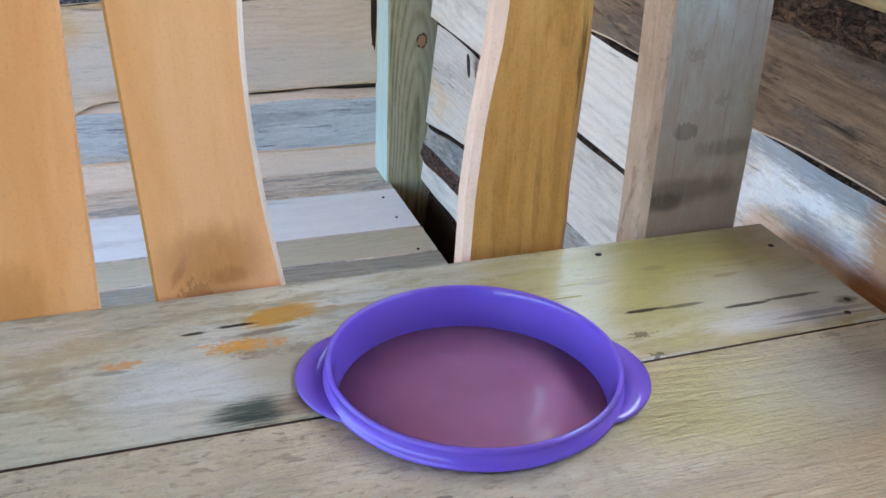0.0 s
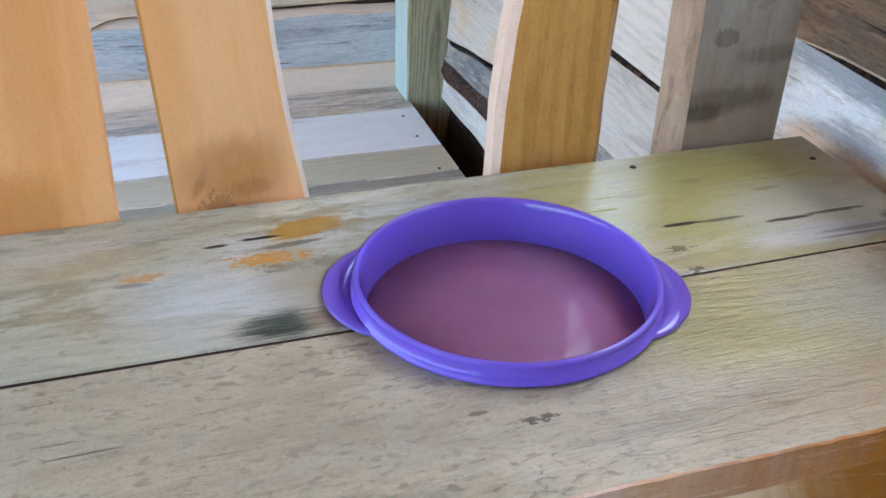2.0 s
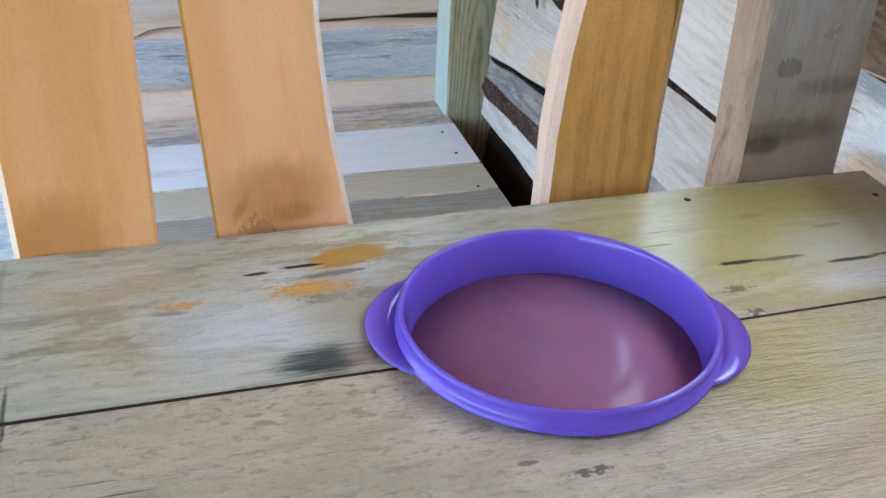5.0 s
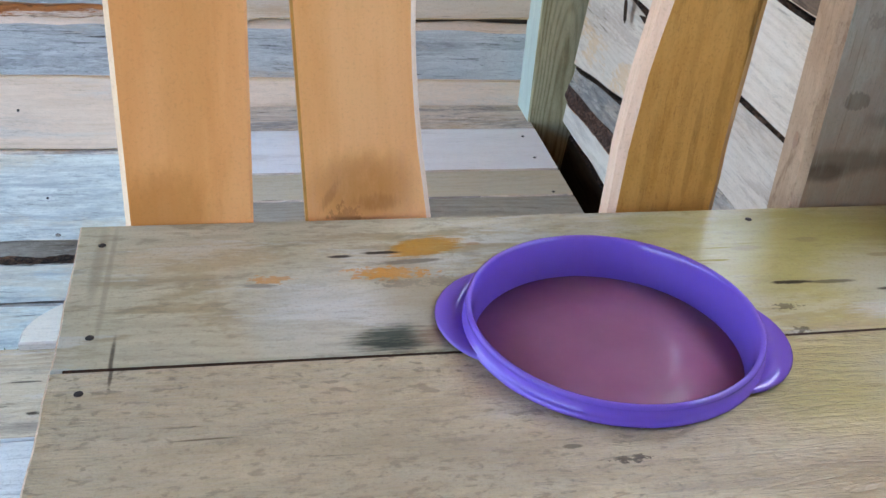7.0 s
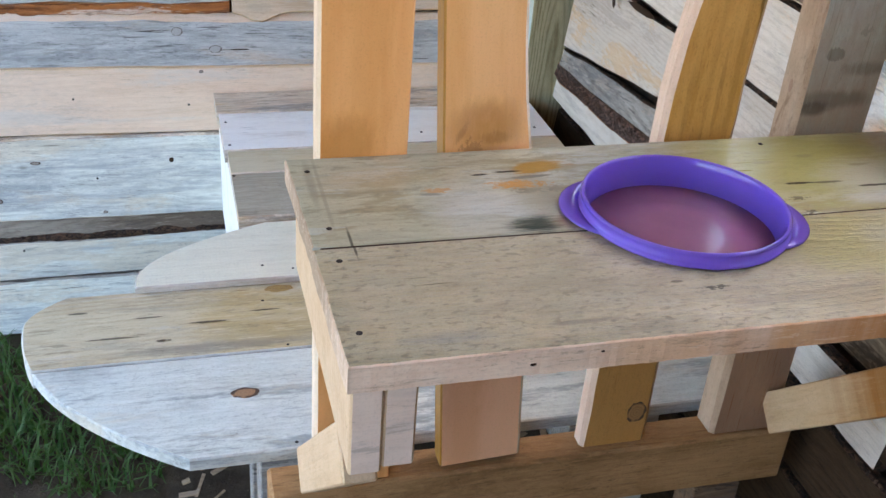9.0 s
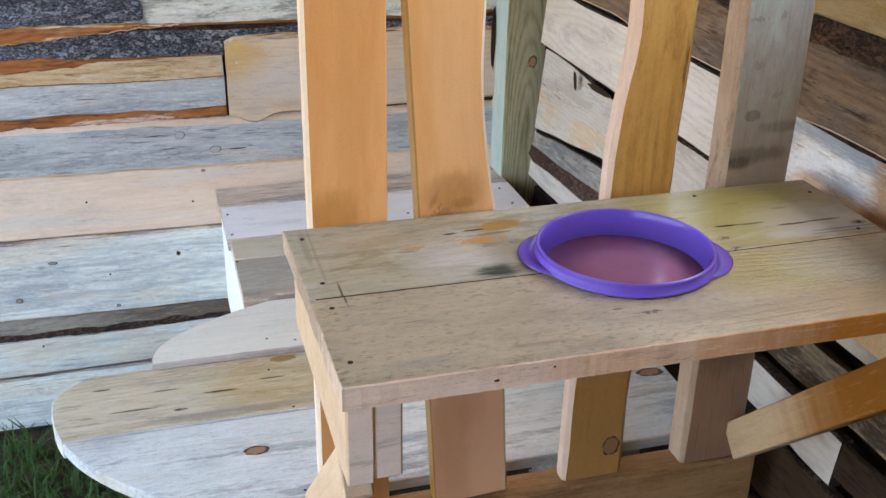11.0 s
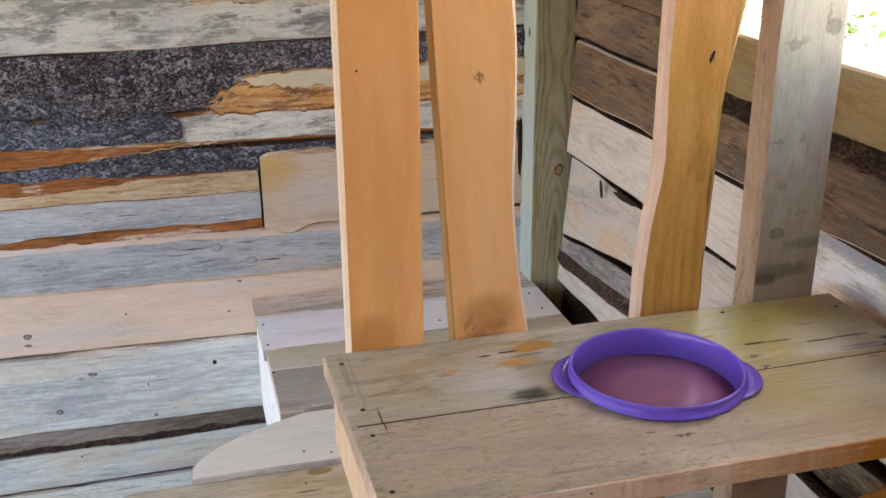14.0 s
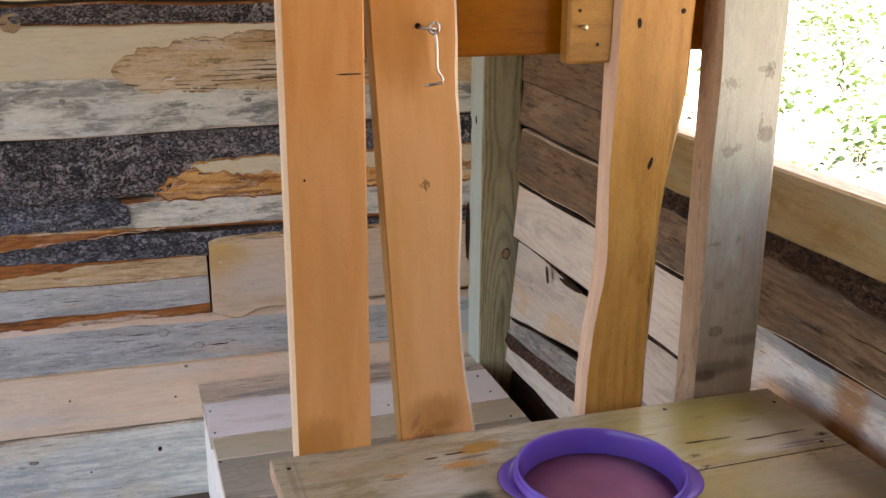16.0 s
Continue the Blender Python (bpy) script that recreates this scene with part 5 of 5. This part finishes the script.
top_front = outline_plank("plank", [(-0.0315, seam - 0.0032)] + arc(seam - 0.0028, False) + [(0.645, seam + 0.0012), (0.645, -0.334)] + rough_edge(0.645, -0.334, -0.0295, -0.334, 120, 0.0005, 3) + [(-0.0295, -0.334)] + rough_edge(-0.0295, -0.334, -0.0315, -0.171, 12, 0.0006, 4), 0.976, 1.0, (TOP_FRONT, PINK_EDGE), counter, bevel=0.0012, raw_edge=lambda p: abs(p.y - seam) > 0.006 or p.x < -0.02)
# dark strips added so that the open joint reads as shade
part("seam_dirt", box(bmesh.new(), -0.024, seam - 0.0034, 0.980, HOLE[0] - 0.098, seam + 0.0006, 0.9988, 0), PITCH, counter, "dark strip filling the joint")
part("seam_dirt", box(bmesh.new(), HOLE[0] + 0.098, seam - 0.0026, 0.980, 0.642, seam + 0.003, 0.9988, 0), PITCH, counter, "dark strip filling the joint")
for x, y in ((-0.016, -0.028), (-0.012, -0.138), (-0.012, -0.192), (-0.014, -0.294), (0.477, -0.017), (0.627, -0.040), (0.630, -0.135), (0.617, -0.152), (0.625, -0.30)):
    nail(top_back if y > seam else top_front, (x, y, 0.9998), 0.0028)
knot(top_front, (0.111, -0.3344, 0.986), 0.0028, 0.0014, material=PITCH)
knot(top_front, (0.166, -0.3344, 0.992), 0.0016, 0.001, material=PITCH)
for x in (-0.0240, 0.0026):
    bm = box(bmesh.new(), x, -0.318 + (0.0015 if x > 0 else 0), 0.880 + (0.003 if x > 0 else 0), x + 0.0262, -0.003, 0.9745)
    for fc in bm.faces:
        fc.material_index = 1 if fc.normal.y < -0.9 else 0
    part("arm", bm, (ARM_PALE, END_GRAIN), counter)
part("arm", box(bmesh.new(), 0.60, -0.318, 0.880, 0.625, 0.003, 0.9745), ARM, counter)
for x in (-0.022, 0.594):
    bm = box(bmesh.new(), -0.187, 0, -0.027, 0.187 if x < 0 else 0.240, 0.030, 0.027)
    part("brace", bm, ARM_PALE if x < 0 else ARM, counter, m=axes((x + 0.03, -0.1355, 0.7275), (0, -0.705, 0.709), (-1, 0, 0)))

# ---- bowl and water ----
bowl = thing("bowl", (HOLE[0], HOLE[1], 0.94), "purple plastic bowl with two ear handles sunk in the counter", "bowl")
prof = [(0.0, 0.944), (0.060, 0.944), (0.075, 0.949), (0.083, 0.960), (0.0895, 0.985), (0.0915, 1.004), (0.0927, 1.0142), (0.0937, 1.0160), (0.0950, 1.0166), (0.0963, 1.0161), (0.0969, 1.0146), (0.0963, 1.0126), (0.0955, 1.0118), (0.0958, 1.0070), (0.0972, 1.0056), (0.0984, 1.0044), (0.0986, 1.0026), (0.0978, 1.0016), (0.0935, 1.0014), (0.0922, 0.9985), (0.0910, 0.986), (0.085, 0.957), (0.077, 0.9445), (0.061, 0.940), (0.0, 0.940)]
part("body", spin([(r, z - 0.94) for r, z in prof], 96), PURPLE, bowl, m=Matrix.Translation((HOLE[0], HOLE[1], 0.94)))
for side in (0, 180):
    # a thin rounded ear on the lower flange, its edge turned down a little
    bm = bmesh.new()
    rows = []
    for i in range(33):
        q = radians(-33 + 66 * i / 32)
        out = 0.0965 + 0.0200 * max(0.0, math.cos(q * 90 / 33)) ** 0.75
        rows.append([bm.verts.new((r * math.cos(q), r * math.sin(q), z)) for r, z in ((0.0962, 0.0), (0.0962, 0.0024), (0.0962 + (out - 0.0962) * 0.5, 0.0028), (out - 0.0016, 0.0024), (out - 0.0003, 0.0014), (out, 0.0002), (out - 0.0010, -0.0004))])
    for ra, rb in zip(rows, rows[1:]):
        for k in range(7):
            bm.faces.new((ra[k], ra[(k + 1) % 7], rb[(k + 1) % 7], rb[k])).smooth = True
    bm.faces.new(rows[0])
    bm.faces.new(rows[-1][::-1])
    bmesh.ops.recalc_face_normals(bm, faces=bm.faces)
    part("handle", bm, PURPLE, bowl, m=Matrix.Translation((HOLE[0], HOLE[1], 1.0020)) @ pose(0, 0, 0, 0, 0, -16.5 + side))
bm = spin([(0.0, 0.0), (0.04, 0.0), (0.0893, 0.0), (0.0830, -0.0245), (0.0745, -0.0352), (0.0, -0.0400)], 64)
water = part("water", bm, WATER, None, m=Matrix.Translation((HOLE[0], HOLE[1], 0.9850)))
tagged(water, "murky pinkish brown water filling the bowl", "water", kind="stuff")

# ---- roof: unseen, added to keep the sun out and cut the fill ----
roof = tagged(part("roof", box(bmesh.new(), -1.5, -1.75, 1.985, 0.96, 1.75, 2.02, 0), WALL_BROWN, None), "unseen board roof added to shade the hut", "roof", kind="structure")

# unseen wall, added to block light from the front, low at the left
wall_front = tagged(part("wall_front", box(box(bmesh.new(), -0.70, -1.66, -0.02, 0.75, -1.62, 1.98, 0), -1.45, -1.66, -0.02, -0.702, -1.62, 1.0, 0), WALL_BROWN, None), "unseen plain board wall added behind the viewer to block light", "wall", kind="structure")

# ---- hook and eye, screw ----
hook = part("latch_hook", tube([(0.1665, 0.001, 1.492), (0.1685, -0.001, 1.482), (0.1695, -0.001, 1.470), (0.1697, -0.001, 1.452), (0.1705, -0.001, 1.446), (0.1745, -0.001, 1.441), (0.1765, -0.001, 1.4365), (0.1745, -0.001, 1.4325), (0.168, -0.002, 1.4320), (0.156, -0.004, 1.4310)], 0.0017), STEEL, slat_b, "bright galvanised hook")
ring = [(0.1665 + 0.0058 * math.sin(q), -0.0005, 1.4925 + 0.0058 * math.cos(q)) for q in (2 * math.pi * i / 20 for i in range(21))]
part("screw_eye", tube(ring, 0.0015, 8), STEEL, slat_b)
part("screw_eye", tube([(0.151, 0.006, 1.493), (0.156, -0.003, 1.4925), (0.162, -0.003, 1.4925), (0.168, -0.002, 1.4915)], 0.0016, 8), STEEL, slat_b)
nail(slat_b, (0.150, 0.0065, 1.4945), 0.0035, (0, -1, 0), PITCH, "screw_hole")
part("screw", tube([(0.349, 0.022, 1.489), (0.349, 0.006, 1.489)], 0.0022, 10), SCREW, bpy.data.objects["block"])
part("screw_head", tube([(0.349, 0.006, 1.489), (0.349, 0.003, 1.489)], 0.0036, 10), SCREW, bpy.data.objects["block"])
for x, z in ((0.348, 1.507), (0.372, 1.468)):
    nail(bpy.data.objects["block"], (x, 0.0175, z), 0.002, (0, -1, 0))

# ---- outside: gravel bank, shrubs ----


def bank(x, y):
    return 0.012 * noise.noise((x * 2, y * 2, 0)) - 0.012 + min(max(0.0, x - 1.2) * 0.12, 1.2)


bm = bmesh.new()
n = 30
rows = [[bm.verts.new((1.25 + 14 * (i / n) ** 1.5, -6 + 18 * j / n, bank(1.25 + 14 * (i / n) ** 1.5, -6 + 18 * j / n) + 0.02)) for j in range(n + 1)] for i in range(n + 1)]
for i in range(n):
    for j in range(n):
        bm.faces.new((rows[i][j], rows[i + 1][j], rows[i + 1][j + 1], rows[i][j + 1]))
tagged(part("path", bm, GRAVEL, None), "sunlit pale gravel beyond the window", "path", kind="structure")


def leaf_cloud(rng, centres, count, size):
    """Many small folded leaves round the given centres (x, y, z, radius)."""
    verts, faces = [], []
    for k in range(count):
        x, y, z, r = centres[rng.randrange(len(centres))]
        v = Vector((rng.gauss(0, 1), rng.gauss(0, 1), rng.gauss(0, 1))) * (r * 0.55)
        c = Vector((x, y, z)) + v
        s = size * rng.uniform(0.5, 1.25)
        turn = Euler((rng.uniform(-0.9, 0.9), rng.uniform(-0.9, 0.9), rng.uniform(0, 6.3))).to_matrix()
        base = len(verts)
        for p in ((0, -1, 0), (0.66, -0.25, 0.16), (0.50, 0.45, 0.12), (0, 1, -0.12), (-0.50, 0.45, 0.12), (-0.66, -0.25, 0.16), (0, 0.1, 0)):
            verts.append(tuple(c + turn @ (Vector(p) * s)))
        for f in ((0, 1, 6), (1, 2, 6), (2, 3, 6), (3, 4, 6), (4, 5, 6), (5, 0, 6)):
            faces.append(tuple(base + q for q in f))
    return verts, faces


def shrub(at, height, spread, seed, count=420, size=0.028):
    rng = random.Random(seed)
    ob = thing("shrub", at, "green leafy shrub in bright sun outside the window", "shrub", group="shrubs outside the window")
    tips = []
    for k in range(9):
        a = rng.uniform(0, 6.3)
        pts = [Vector(at) + Vector((math.cos(a) * spread * u ** 1.4 * rng.uniform(0.7, 1.1), math.sin(a) * spread * u ** 1.4 * rng.uniform(0.7, 1.1), height * u)) for u in (0, 0.3, 0.6, 0.85, 1.0)]
        part("stem", tube(pts, 0.002, 5), BARK_EDGE, ob)
        tips += [(p.x, p.y, p.z, 0.20 + 0.2 * height) for p in pts[1:]]
    v, f = leaf_cloud(rng, tips, count, size)
    leaves = mesh_ob("leaves", v, f, [LEAF])
    hang(leaves, ob, Matrix())
    return ob


for k, (x, y, h, s) in enumerate(((5.0, 5.3, 0.55, 0.5), (5.7, 6.2, 0.75, 0.6), (3.9, 3.75, 0.30, 0.25), (4.0, 5.0, 0.30, 0.2), (7.2, 8.2, 0.9, 0.7), (5.2, 2.6, 0.6, 0.7), (6.0, 9.2, 0.8, 0.5))):
    shrub((x, y, bank(x, y)), h, s, 300 + k)

# ---- grass and wood chips on the ground ----
rng = random.Random(5)
verts, faces = [], []
while len(faces) < 9000:
    x, y = rng.uniform(-1.25, -0.20), rng.uniform(0.10, 1.15)
    if x > -0.42 and y < 0.62 or noise.noise((x * 4, y * 4, 3)) < -0.15:
        continue
    h, w, a, bend = rng.uniform(0.02, 0.085), rng.uniform(0.0016, 0.0048), rng.uniform(0, 6.3), rng.uniform(0.2, 1.3)
    ux, uy = math.cos(a), math.sin(a)
    base = len(verts)
    for u in (0.0, 0.5, 1.0):
        px, py, pz = x + ux * bend * h * u * u, y + uy * bend * h * u * u, -0.01 + h * (u - 0.25 * bend * u * u)
        ww = w * (1 - u * 0.9)
        verts += [(px - uy * ww, py + ux * ww, pz), (px + uy * ww, py - ux * ww, pz)]
    faces += [(base, base + 1, base + 3, base + 2), (base + 2, base + 3, base + 5, base + 4)]
tagged(mesh_ob("grass", verts, faces, [GRASS]), "short green grass on dark earth", "grass", kind="stuff")

verts, faces = [], []
for k in range(420):
    x, y = rng.uniform(-0.2, 0.66), rng.uniform(0.0, 1.0)
    l, w, a = rng.uniform(0.006, 0.03), rng.uniform(0.002, 0.007), rng.uniform(0, 6.3)
    ux, uy = math.cos(a), math.sin(a)
    z = 0.004 + rng.uniform(0, 0.01)
    base = len(verts)
    for sx, sy, sz in ((-1, -1, 0), (1, -1, 0), (1, 1, 0), (-1, 1, 0), (-1, -1, 1), (1, -1, 1), (1, 1, 1), (-1, 1, 1)):
        verts.append((x + ux * l * sx - uy * w * sy, y + uy * l * sx + ux * w * sy, z + 0.002 * sz + 0.003 * sx * rng.uniform(0.2, 1)))
    faces += [tuple(base + q for q in f) for f in ((3, 2, 1, 0), (4, 5, 6, 7), (0, 1, 5, 4), (1, 2, 6, 5), (2, 3, 7, 6), (3, 0, 4, 7))]
tagged(mesh_ob("wood_chips", verts, faces, [CHIPS]), "scattered pale wood chips on dark earth", "wood chips", kind="stuff")

rng = random.Random(17)
verts, faces = [], []
for k in range(900):
    x, y = rng.uniform(1.7, 9.5), rng.uniform(-1.0, 11.0)
    l, w, a = rng.uniform(0.010, 0.045), rng.uniform(0.006, 0.022), rng.uniform(0, 6.3)
    ux, uy, z = math.cos(a), math.sin(a), bank(x, y) + 0.024
    base = len(verts)
    for sx, sy, lift in ((-1, 0, 0.0), (0, -1, 0.012), (1, 0, 0.004), (0, 1, 0.016)):
        verts.append((x + ux * l * sx - uy * w * sy, y + uy * l * sx + ux * w * sy, z + lift * rng.uniform(0.3, 1.4)))
    faces += [(base, base + 1, base + 2), (base, base + 2, base + 3)]
tagged(mesh_ob("leaf_litter", verts, faces, [PITCH]), "dry dark leaves scattered on pale gravel", "leaf litter", kind="stuff")
